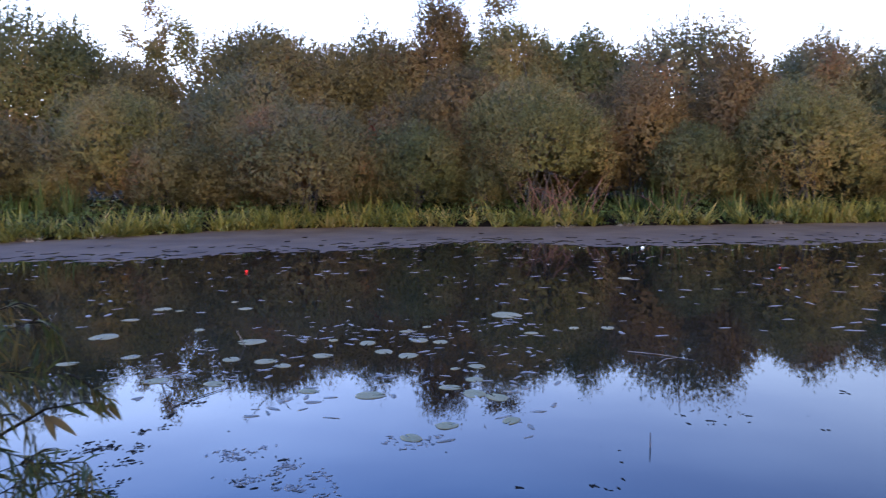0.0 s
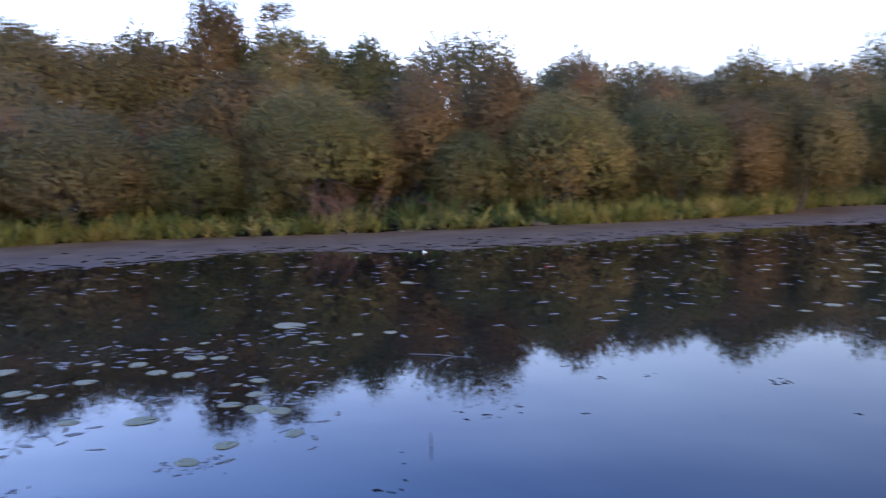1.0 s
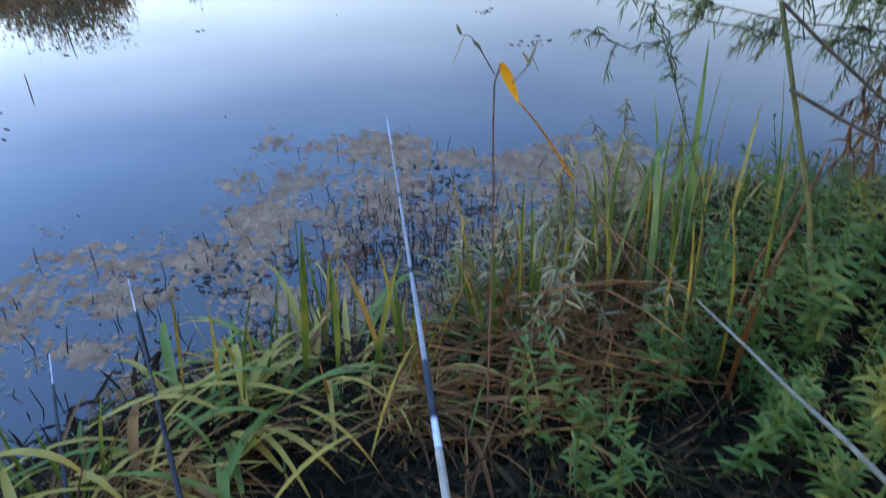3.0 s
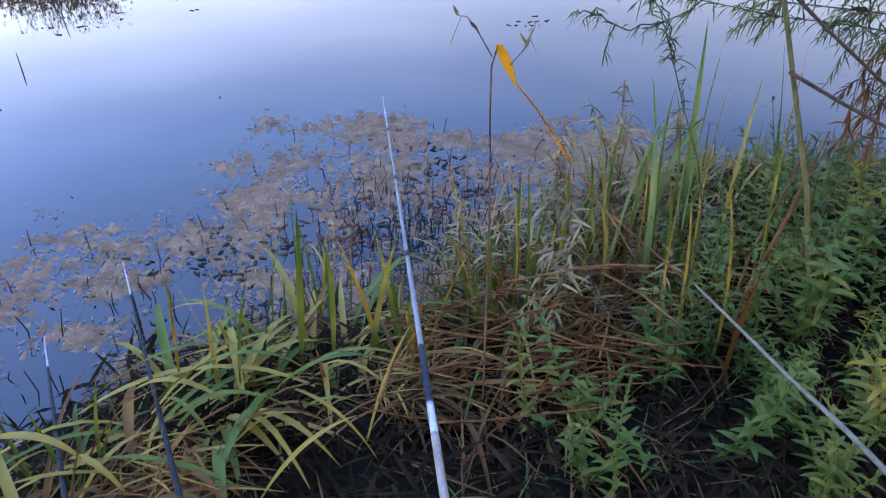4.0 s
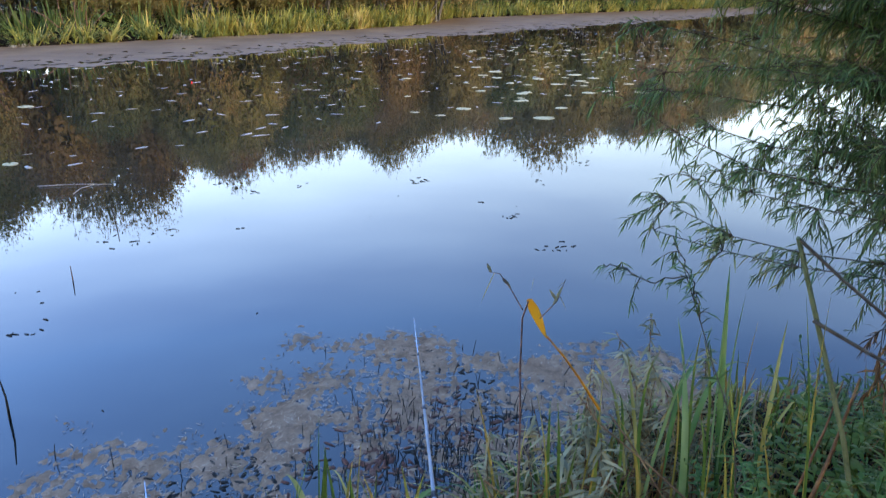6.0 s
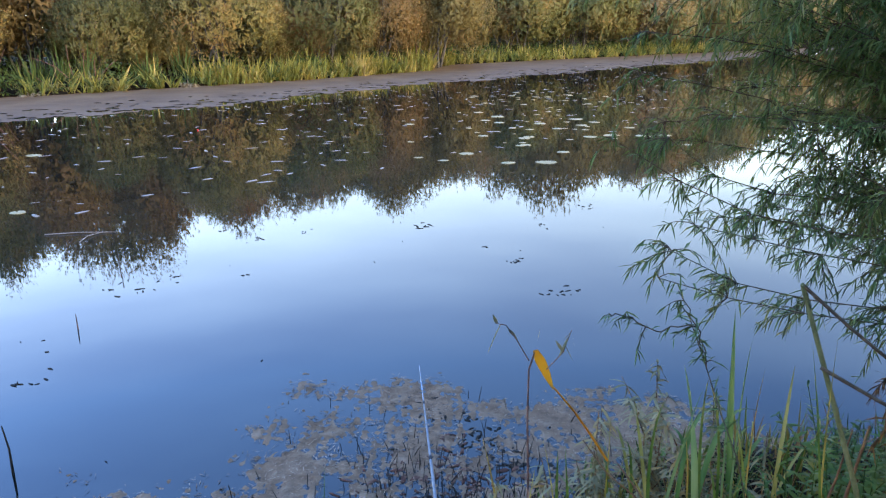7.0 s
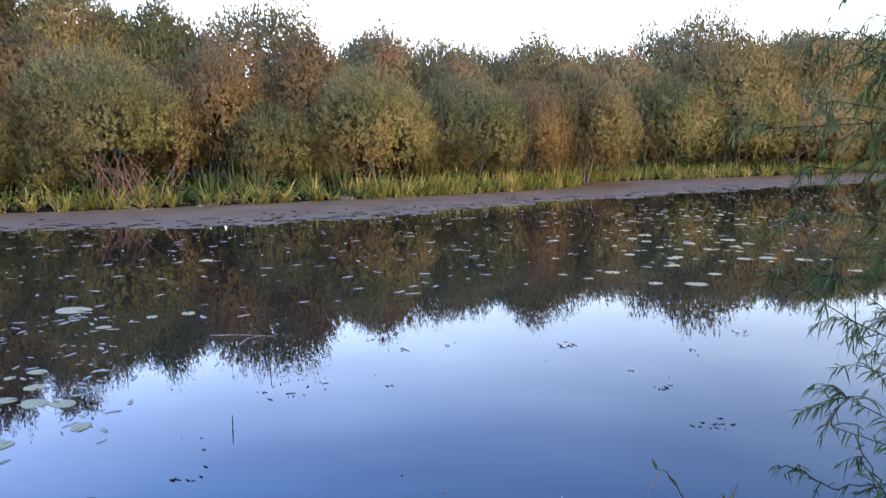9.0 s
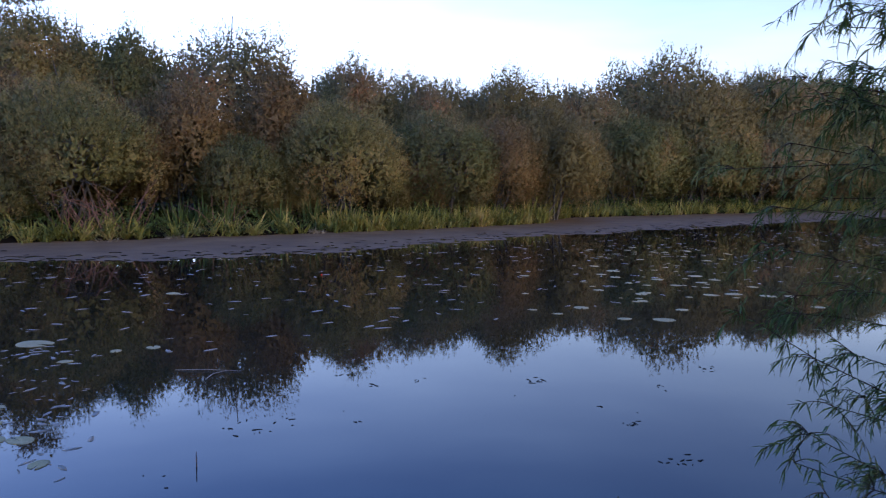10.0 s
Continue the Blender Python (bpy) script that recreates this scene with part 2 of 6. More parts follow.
def height(x, y):
    """The ground: a shallow pond between two low banks."""
    x, y = np.asarray(x, float), np.asarray(y, float)
    near, far = near_edge(x) - y, y - far_edge(x)
    d = np.maximum(near, far)
    land = 0.30 * (1 - np.exp(-np.maximum(d, 0) / 0.9)) + 0.25 * (1 - np.exp(-np.maximum(far, 0) / 6))
    bed = -0.9 * (1 - np.exp(np.minimum(d, 0) / 1.5))
    bumps = 0.05 * np.sin(x * 2.1 + 0.7 * y) * np.sin(y * 1.7 - 0.4 * x) * (d > 0.3)
    return np.where(d > 0, land, bed) + bumps


def spread(a, b, fine_a, fine_b, step, far):
    core = np.arange(fine_a, fine_b, step)
    left = fine_a - np.geomspace(step, fine_a - a, far)
    right = fine_b - step + np.geomspace(step, b - fine_b, far)
    return np.concatenate([left[::-1], core, right])


gx, gy = spread(-900, 900, -16, 48, 0.4, 24), spread(-900, 900, -2, 28, 0.2, 24)
X, Y = np.meshgrid(gx, gy, indexing="ij")
m = Mass()
nx, ny = X.shape
ij = np.arange(nx * ny).reshape(nx, ny)
m.add(np.stack([X, Y, height(X, Y)], -1), np.stack([ij[:-1, :-1], ij[1:, :-1], ij[1:, 1:], ij[:-1, 1:]], -1).reshape(-1, 4))
ground = tagged(new("ground", m.mesh("ground", SOIL, True)), "damp soil of the pond's low banks, blackened for plant shade", "ground", kind="structure")

m = Mass()
m.add([(-250, -40, 0), (350, -40, 0), (350, 60, 0), (-250, 60, 0)], [(0, 1, 2, 3)])
water = tagged(new("water", m.mesh("water", WATER)), "still dark pond water mirroring trees and evening sky", "water", kind="structure")

# ---------------------------------------------------------------- far bank
MUD_X = [-60, -14, -10, -8.3, -5.8, -3.8, -1.9, -0.8, 0.9, 2.6, 4.5, 6.2, 9.5, 14, 19, 28, 45, 120]
MUD_Y = [12.5, 13.3, 13.8, 14.2, 14.7, 15.5, 15.9, 16.8, 17.2, 16.6, 16.3, 16.1, 16.7, 18.2, 18.4, 19.6, 21.5, 24]


def mud_belt():
    """A floating belt of brown weed along the far bank, with an uneven outer edge."""
    rng = np.random.default_rng(3)
    xs = np.arange(-40, 80, 0.12)
    rows = []
    t = np.linspace(0, 1, 36) ** 1.3
    wob = sum(a * np.sin(xs * k + p) for a, k, p in [(0.22, 1.3, 0), (0.14, 3.1, 1), (0.1, 6.7, 2), (0.06, 15, 4)]) + rng.normal(size=len(xs)) * 0.05
    outer = np.interp(xs, MUD_X, MUD_Y) + wob
    inner = far_edge(xs) + 0.5
    Yg = outer[:, None] + (inner - outer)[:, None] * t[None]
    Xg = np.repeat(xs[:, None], len(t), 1)
    Z = 0.006 + 0.018 * np.clip(np.sin(Xg * 5.1 + Yg * 3) * np.sin(Yg * 4.3 - Xg * 2.2), 0, 1) * t[None] + 0.004 * rng.random(Xg.shape)
    Z[:, 0] = -0.004
    gap = np.sin(Xg * 4.3 + 2 * np.sin(Yg * 2.9)) * np.sin(Yg * 9.1 + 1.7 * np.sin(Xg * 1.9)) + 0.5 * np.sin(Xg * 13 + Yg * 7) * np.sin(Yg * 17 - Xg * 3)
    open_water = gap + 0.55 * rng.normal(size=Xg.shape) * 0.3 > 0.25 + t[None] * 2.4
    m = Mass()
    ids = np.arange(Xg.size).reshape(Xg.shape)
    q = np.stack([ids[:-1, :-1], ids[1:, :-1], ids[1:, 1:], ids[:-1, 1:]], -1).reshape(-1, 4)
    q = q[~open_water[:-1, :-1].ravel()]
    m.add(np.stack([Xg, Yg, Z], -1), q)
    return tagged(new("floating_weed_belt", m.mesh("floating_weed_belt", MUD, True)), "pale brown belt of floating weed along the bank", "pond weed", kind="stuff")


mud_belt()


def shrub(name, label, x, y, top, half, material, seed, n=14000, leaf=(0.09, 0.03), stems=9, stem_mat=None, sparse=0.0, skirt=0.05, depth=0.85, group="bushes on the far bank", category="bush", plume=1.0, per=10, heart=(0.15, 0.075), under=230, core=190, lift=0.25):
    """A willow bush or tree: stems that fan from the base, and a rounded crown of leafy upright shoots that bulges in soft lobes."""
    rng = np.random.default_rng(seed)
    z0 = float(height(x, y))
    H = top - z0
    e = base(name, x, y, z0, label, category, group)
    lobes = 16
    lz = np.clip(-0.45 + 1.45 * (np.arange(lobes) + 0.5) / lobes + rng.normal(size=lobes) * 0.05, -0.6, 1)
    la = np.arange(lobes) * 2.39996 + rng.normal(size=lobes) * 0.3
    lc = unit(np.stack([np.cos(la) * np.sqrt(1 - lz ** 2), np.sin(la) * np.sqrt(1 - lz ** 2), lz], 1))
    amp, wide = rng.uniform(0.05, 0.30, lobes), rng.uniform(0.30, 0.56, lobes)
    # the crown grows in several heads of their own height and width round the tallest
    heads = [(rng.normal() * 0.08 * half, 0.0, half * 0.80, H)]
    count = max(3, int(2.2 + 1.3 * half))
    for k in range(count):
        a = (k + rng.uniform(-0.25, 0.25)) * 2 * math.pi / count + seed
        w = half * rng.uniform(0.42, 0.62)
        heads.append((math.cos(a) * (half - w), math.sin(a) * (half - w) * depth, w, H * rng.uniform(0.70, 0.95)))
    HD = np.array(heads)
    share = HD[:, 2] * HD[:, 3]
    share = share / share.sum()

    def axes_for(k, d):
        """The half axes of head k along d: a dome above, and sides that hang nearly straight to the ground."""
        full = np.where(d[:, 2] > 0, 1.0, (1 - 0.22 * d[:, 2] ** 2) / np.sqrt(np.maximum(1 - d[:, 2] ** 2, 0.03)))
        zc = HD[k, 3] * 0.45
        return np.stack([HD[k, 2] * full, HD[k, 2] * depth * full, np.where(d[:, 2] > 0, HD[k, 3] - zc, zc)], 1)

    def shell(number, lift, f):
        """Places near the skin of the crown, and the way that it faces there; none inside another head."""
        k = rng.choice(len(HD), number, p=share)
        d = unit(rng.normal(size=(number, 3)) + [0, 0, lift])
        turn = k * 1.7
        dr = np.stack([d[:, 0] * np.cos(turn) - d[:, 1] * np.sin(turn), d[:, 0] * np.sin(turn) + d[:, 1] * np.cos(turn), d[:, 2]], 1)
        dot = np.clip(dr @ lc.T, -1, 1)
        bulge = (amp[None] * np.exp(-(np.arccos(dot) / wide[None]) ** 2)).max(1)
        P = np.stack([HD[k, 0], HD[k, 1], HD[k, 3] * 0.45], 1) + d * axes_for(k, d) * ((0.78 + bulge) * f)[:, None]
        deep = np.full(number, 9.0)
        for j, (ox, oy, w, h) in enumerate(heads):
            up = np.maximum(P[:, 2] - 0.45 * h, 0) / (0.55 * h)
            r = np.sqrt(((P[:, 0] - ox) / w) ** 2 + ((P[:, 1] - oy) / (w * depth)) ** 2 + up ** 2)
            deep = np.minimum(deep, np.where(k == j, 9.0, r))
        N = unit(d * [1, 1, 0.85] + unit(P - [0, 0, 0.35 * H]) * 0.7)
        ok = deep > 0.5
        if sparse:
            ok &= rng.random(number) > sparse * np.exp(-((P[:, 2] / H - 0.70) / 0.16) ** 2 - (P[:, 0] / (half * 0.6)) ** 2)
        return P[ok], N[ok], d[ok]

    ns = n // per
    S, nor, d = shell(ns, lift, rng.uniform(0.0, 1.0, ns) ** 0.6 * 0.26 + 0.76)
    low = skirt * (0.55 + 0.9 * np.sin(S[:, 0] * 3.3 + seed) * np.sin(S[:, 1] * 1.9 + S[:, 0] * 0.8 + seed * 1.7) + 0.5 * rng.random(len(S)))
    keep = S[:, 2] > low
    S, nor, d = S[keep], nor[keep], d[keep]
    ns = len(S)
    D = unit(nor * 0.5 + rng.normal(size=(ns, 3)) * 0.30 + np.array([0, 0, 0.7]))
    ln = rng.uniform(0.08, 0.62, ns) * (0.55 + 0.075 * H) * np.where(d[:, 2] > 0.25, 1.15, 0.85)
    N = unit(nor + rng.normal(size=(ns, 3)) * 0.2 + [0, 0, 0.1])
    tt = rng.uniform(0.0, 1.0, (ns, per))
    P = (S[:, None] + D[:, None] * (ln[:, None] * tt)[..., None] + rng.normal(size=(ns, per, 3)) * 0.035).reshape(-1, 3)
    way = (D[:, None] + rng.normal(size=(ns, per, 3)) * 0.42).reshape(-1, 3)
    N = (N[:, None] + rng.normal(size=(ns, per, 3)) * 0.42).reshape(-1, 3)
    m = Mass()
    size = rng.uniform(0.6, 1.25, len(P)) * (1.15 - 0.4 * tt.ravel())
    slivers(m, P, way, leaf[0] * size, leaf[1] * size, rng, N)
    # the shaded heart of the bush, and the leaves below its outer shoots
    for kc, near, far, L, W in ((core * half * H, 0.30, 0.83, heart[0], heart[1]), (under * half * H, 0.74, 0.96, leaf[0] * 1.4, leaf[1] * 1.9)):
        kc = int(kc)
        inner, n2, _ = shell(kc, lift, rng.uniform(near, far, kc))
        ok = inner[:, 2] > skirt * 0.8 + 0.04
        inner, n2 = inner[ok], n2[ok]
        kc = len(inner)
        slivers(m, inner, rng.normal(size=(kc, 3)) * 0.65 + [0, 0, 0.7], L * rng.uniform(0.8, 1.5, kc), W, rng, n2 + rng.normal(size=(kc, 3)) * 0.15)
    # thin leafy wands that stand out of the crown
    wood = Mass()
    W3, N3, _ = shell(int((26 * half + 10) * plume), 0.9, np.full(int((26 * half + 10) * plume), 0.95))
    for s, nn in zip(W3, N3):
        if s[2] < skirt + 0.5:
            continue
        w = unit(nn * 0.35 + np.array([0, 0, 1.0]) + rng.normal(size=3) * 0.16)
        L = rng.uniform(0.25, 0.72) * (0.45 + 0.09 * H)
        q = s + w * L
        tube(wood, np.array([s, (s + q) / 2 + rng.normal(size=3) * 0.02, q]), [0.007, 0.005, 0.003], 3)
        c = 14
        v = rng.uniform(0.1, 1.0, c)[:, None]
        slivers(m, s + (q - s) * v + rng.normal(size=(c, 3)) * 0.012, rng.normal(size=(c, 3)) * 0.45 + w, leaf[0] * 0.9, leaf[1] * 0.9, rng, nn + rng.normal(size=(c, 3)) * 0.2)
    part("crown", m, material, e)
    for j in range(stems):
        a = rng.uniform(0, 2 * np.pi)
        ox, oy, w, h = heads[j % len(heads)]
        b0 = np.array([math.cos(a) * half * 0.18, math.sin(a) * half * 0.12, -0.15])
        pts = bow(b0, np.array([ox, oy, h * 0.8]) + rng.normal(size=3) * w * 0.25, rng, 0.08, 6)
        r0 = (0.010 + 0.009 * H) * rng.uniform(0.6, 1.1)
        tube(wood, pts, np.linspace(r0, r0 * 0.25, 6), 5)
        for q in range(2):
            t = rng.integers(2, 5)
            tube(wood, bow(pts[t], pts[t] + (rng.normal(size=3) * [1, 1, 0.5] + [0, 0, 0.4]) * half * 0.3, rng, 0.1, 4), np.linspace(r0 * 0.4, r0 * 0.1, 4), 4)
    tagged(part("branchwork", wood, stem_mat or BARK, e), kind="stuff")
    return e


BUSHES = [
    # name, label, x, y, top, half width, leaves, count
    ("willow_bush", "low brown willow bush at the water's edge", -13.0, 22, 3.37, 1.30, L_BROWN, 9000),
    ("willow_bush", "yellow-olive rounded willow bush", -9.7, 23.6, 4.16, 1.95, L_OLIVE, 15000),
    ("willow_bush", "low grey-green willow bush over the sedge", -8.0, 22.9, 2.63, 1.45, L_GREY, 10000),
    ("willow_bush", "broad grey-green willow bush with rusty leaves", -4.4, 23.6, 3.61, 2.30, L_GREY, 19000),
    ("willow_bush", "small green willow bush on the bank", -0.9, 23.6, 2.92, 1.60, L_GREEN, 12000),
    ("willow_bush", "olive-yellow willow bush with bare reddish stems", 3.0, 23.9, 4.40, 2.35, L_OLIVE, 20000),
    ("willow_bush", "small dark green willow bush on the bank", 7.7, 23.9, 2.86, 1.40, L_GREEN, 10000),
    ("willow_bush", "rounded olive-yellow willow bush on the bank", 11.1, 23.9, 4.26, 2.10, L_OLIVE, 18000),
    ("willow_tree", "dark green willow tree in the far thicket", -14.7, 27, 6.81, 3.20, L_GREEN, 30000),
    ("willow_tree", "broad brown autumn willow tree", -5.7, 28, 6.58, 3.30, L_BROWN, 31000),
    ("willow_tree", "brown autumn willow tree in the far thicket", -2.3, 28.5, 6.30, 2.00, L_BROWN, 17000),
    ("willow_bush", "tall grey-green upright willow bush", -6.5, 25.6, 4.50, 2.00, L_GREY, 14000),
    ("willow_bush", "brown willow bush in the thicket", -10.5, 26.6, 5.15, 2.00, L_BROWN, 14000),
    ("alder_tree", "tall dark alder tree with thinning leaves", -0.2, 29, 7.95, 1.60, L_RUST, 11000),
    ("willow_tree", "olive willow tree in the far thicket", 2.7, 28.3, 6.86, 2.20, L_OLIVE, 16000),
    ("willow_tree", "dark olive willow tree in the far thicket", 4.8, 27.6, 6.23, 1.90, L_GREEN, 14000),
    ("willow_tree", "silvery willow tree with a thin crown", 8.0, 26.6, 6.55, 2.70, L_GREY, 15000),
    ("willow_bush", "rusty brown willow bush in the thicket", 0.6, 25.8, 4.44, 1.90, L_RUST, 14000),
    ("willow_bush", "rusty brown bush between willows", 6.2, 25.4, 4.08, 1.70, L_RUST, 12000),
    ("willow_bush", "rusty brown bush beside the silvery willow", 9.7, 25.6, 5.10, 1.40, L_RUST, 11000),
    ("willow_tree", "grey-green willow tree in the far thicket", 13.5, 28, 6.09, 2.50, L_GREY, 16000),
    ("willow_tree", "grey-green willow tree in the far thicket", 16.3, 27.2, 5.93, 2.40, L_GREY, 16000),
    ("willow_tree", "brown olive willow tree in the far thicket", 19.5, 26.2, 5.97, 2.80, L_BROWN, 18000),
    ("willow_bush", "dark green willow bush in the far thicket", 15.5, 24.4, 4.40, 2.00, L_GREEN, 15000),
    ("willow_bush", "rusty brown willow bush in the far thicket", 18.5, 24.6, 4.14, 1.70, L_RUST, 13000),
    ("willow_bush", "olive brown upright willow bush", 21.5, 25.4, 4.79, 2.30, L_BROWN, 15000),
    ("willow_tree", "grey-green willow tree in the far thicket", 28.4, 31.2, 6.94, 3.23, L_GREY, 15000),
    ("willow_bush", "dark green willow bush in the far thicket", 30.2, 28.9, 5.21, 2.56, L_GREEN, 14000),
    ("willow_tree", "large olive-brown willow tree", 36.5, 31.2, 9.02, 4.60, L_BROWN, 19000),
    ("willow_tree", "large olive-brown willow tree", 44.5, 31.2, 9.45, 4.68, L_BROWN, 13000),
    ("willow_bush", "dark green willow bush in the far thicket", 35.3, 28.9, 5.44, 2.94, L_GREEN, 14000),
    ("willow_bush", "grey-green willow bush in the far thicket", 40.9, 28.9, 5.97, 3.39, L_GREY, 14000),
    ("willow_tree", "large green willow tree in the far thicket", 52.8, 31.2, 9.9, 5.11, L_GREEN, 11000),
    ("willow_bush", "green willow bush in the far thicket", 47.8, 28.9, 6.10, 3.41, L_GREEN, 7000),
]
BARE_FOOT = {3.0: 1.5, 7.7: 0.55, 11.1: 0.65, 18.5: 0.6, 15.5: 0.3}
for i, (nm, lab, x, y, top, half, mat, n) in enumerate(BUSHES):
    near_row = y < 25
    foot = BARE_FOOT.get(x, 0.08)
    if y > 26 and x < 25:  # the tall row stands a little further back
        x, y, top = x * 1.08, y * 1.08, 1.7 + (top - 1.7) * 1.08
    shrub(nm, lab, x, y, top + (0.15 if near_row else 0.68 if x < 11 else 0.3 if x < 25 else 0.08), half * (1.38 if not near_row else 1.28 if x > 10 else 1.13), mat, 100 + i, int(n * (2.7 if near_row else 2.7 if x < 25 else 1.8)), leaf=(0.085, 0.034) if near_row else (0.095, 0.045) if x < 25 else (0.14, 0.065), heart=(0.2, 0.11) if near_row else (0.26, 0.13), under=300 if near_row else 520, lift=0.25 if near_row else 0.75, core=190 if near_row else 240, sparse=0.55 if "silvery" in lab else 0.35 if "thin" in lab else 0.0, skirt=foot)

# the thicket between and behind the larger bushes
rng = np.random.default_rng(17)
TONES = [(L_BROWN, "brown"), (L_GREY, "grey-green"), (L_OLIVE, "olive"), (L_RUST, "russet"), (L_GREEN, "dark green")]
for i in range(26):
    x = -17.5 + i * 2.55 + rng.normal() * 0.4
    mat, tone = TONES[rng.integers(5)]
    yb = max(26.0, float(far_edge(x)) + 3.6) + rng.uniform(-0.3, 0.6)
    shrub("thicket_bush", "dense " + tone + " willow bush in the thicket", x, yb, rng.uniform(3.2, 4.2), rng.uniform(1.6, 2.1), mat, 400 + i, 7000, leaf=(0.12, 0.045), stems=6, heart=(0.3, 0.16), under=130)
for i in range(17):
    x = -22 + i * 4.6 + rng.normal() * 0.5
    mat, tone = TONES[rng.integers(5)]
    shrub("thicket_tree", "dense " + tone + " willow far back in the thicket", x, 32.5 + rng.uniform(-0.8, 0.8), rng.uniform(4.7, 5.4), 3.2, mat, 440 + i, 5000, leaf=(0.2, 0.08), stems=6, heart=(0.45, 0.25), under=70, core=110, plume=0.5)
for i, (x, y, top) in enumerate(((51, 30, 7.6), (57, 32, 9.8), (64, 33, 10.2), (72, 35, 9.0), (52, 27.5, 5.2), (59, 29, 5.6), (-20, 22, 4.0), (-19, 26, 6.8), (-25, 26, 7.5), (82, 37, 9.5), (94, 39, 10.5), (108, 41, 11.5), (124, 43, 12.5), (90, 30, 8.5), (140, 40, 13), (160, 38, 14))):
    mat, tone = TONES[i % 5]
    shrub("willow_tree", "broad " + tone + " willow tree on the bank", x, y, top, 4.2 if x < 76 else 7.5, mat, 470 + i, 24000 if x < 0 else 9000 if x < 56 else 3000, leaf=(0.11, 0.05) if x < 0 else (0.22, 0.085) if x < 76 else (0.5, 0.2), heart=(0.4, 0.3) if x < 56 else (0.8, 0.5), per=6, plume=0.25, under=300 if x < 0 else 60 if x < 56 else 15, core=190 if x < 0 else 120 if x < 56 else 40)
for i in range(17):
    x = 49 + i * 7.5
    mat, tone = TONES[(i * 2) % 5]
    shrub("willow_tree", "broad " + tone + " willow tree along the far bank", x, float(far_edge(x)) + 4.5 + 1.2 * math.sin(i * 2.3), 5.6 + 0.035 * x + 0.7 * math.sin(i * 1.7), 4.6, mat, 520 + i, 2200, leaf=(0.55, 0.28), heart=(0.8, 0.5), plume=0.25, under=20, core=110)
for i in range(19):
    x = 45 + i * 3.9
    mat, tone = TONES[(i * 3) % 5]
    shrub("bank_scrub", "low " + tone + " willow scrub at the far waterline", x, float(far_edge(x)) + 2.2 + 0.5 * math.sin(i * 2.1), 2.3 + 0.5 * math.sin(i * 1.3), 2.7, mat, 600 + i, 1500, leaf=(0.3, 0.12), heart=(0.6, 0.35), stems=4, per=6, plume=0.4, under=40, core=90)
# low bushes that fill the front of the thicket, where it has no hollows
for i, x in enumerate((-15.2, -13.9, -11.7, -7.0, -5.6, -2.6, 1.2, 9.6, 13.4, 14.8, 17.0, 20.3, 22.4, 24.2)):
    mat, tone = TONES[(i * 3 + 1) % 5]
    shrub("low_bush", "low " + tone + " willow bush behind the sedge", x, max(float(far_edge(x)) + rng.uniform(1.6, 2.2), 22.4), rng.uniform(1.5, 2.4), rng.uniform(0.9, 1.3), mat, 560 + i, 9000, leaf=(0.08, 0.03), stems=5, skirt=0.15)
# trees that shade the near bank
for i, (x, y, top, half) in enumerate(((-9, -4.5, 6.5, 3.2), (-4, -5.2, 7.5, 3.4), (1.5, -5.0, 7.8, 3.4), (7, -5.4, 7.5, 3.4), (13, -7, 7.5, 3.6), (6.8, -1.6, 4.2, 1.7), (-5.4, -1.4, 4.0, 1.6))):
    mat, tone = TONES[(i + 4) % 5]
    shrub("bank_willow", "shady " + tone + " willow on the near bank", x, y, top, half, mat, 490 + i, 5000, leaf=(0.30, 0.15), heart=(0.5, 0.3), per=6, plume=0.3, under=60, core=80, group="willows on the near bank")


def thin_tree(name, label, x, y, top, seed, spread_r, n_limbs, material, leaf_n=95):
    """A slim tree: a tapering trunk, rising limbs and small loose clumps of leaves."""
    rng = np.random.default_rng(seed)
    z0 = float(height(x, y))
    H = top - z0
    e = base(name, x, y, z0, label, "tree", "trees behind the thicket")
    tr, lf = Mass(), Mass()
    tp = bow((0, 0, -0.2), (rng.normal() * 0.3, 0, H * 0.95), rng, 0.02, 10)
    tube(tr, tp, np.linspace(0.075, 0.012, 10), 7)
    trunk = part("trunk", tr, BARK, e, smooth=True)
    for i in range(n_limbs):
        j = rng.integers(4, 10)
        a = rng.uniform(0, 2 * np.pi)
        L = spread_r * rng.uniform(0.5, 1.0)
        q = bow(tp[j], tp[j] + np.array([math.cos(a) * L, math.sin(a) * L, L * rng.uniform(0.5, 1.1)]), rng, 0.08, 6)
        limb = Mass()
        tube(limb, q, np.linspace(0.032, 0.008, 6), 5)
        part("limb", limb, BARK, trunk, smooth=True)
        for k in range(3, 6):
            c = q[k] + rng.normal(size=(leaf_n, 3)) * 0.2
            leaves(lf, c, rng.normal(size=(leaf_n, 3)) + [0, 0, 0.3], rng.uniform(0.08, 0.18, leaf_n), 0.055, rng)
    part("crown", lf, material, e)


thin_tree("birch_tree", "slim birch with a thin airy crown", -12.5, 32, 7.7, 611, 1.4, 20, L_GREY)
thin_tree("birch_tree", "slim birch with a thin airy crown", -11.3, 32.5, 7.0, 612, 1.3, 18, L_OLIVE)
thin_tree("alder_tree", "slim alder with a dark open crown", 1.9, 31, 8.0, 613, 0.9, 14, L_RUST)


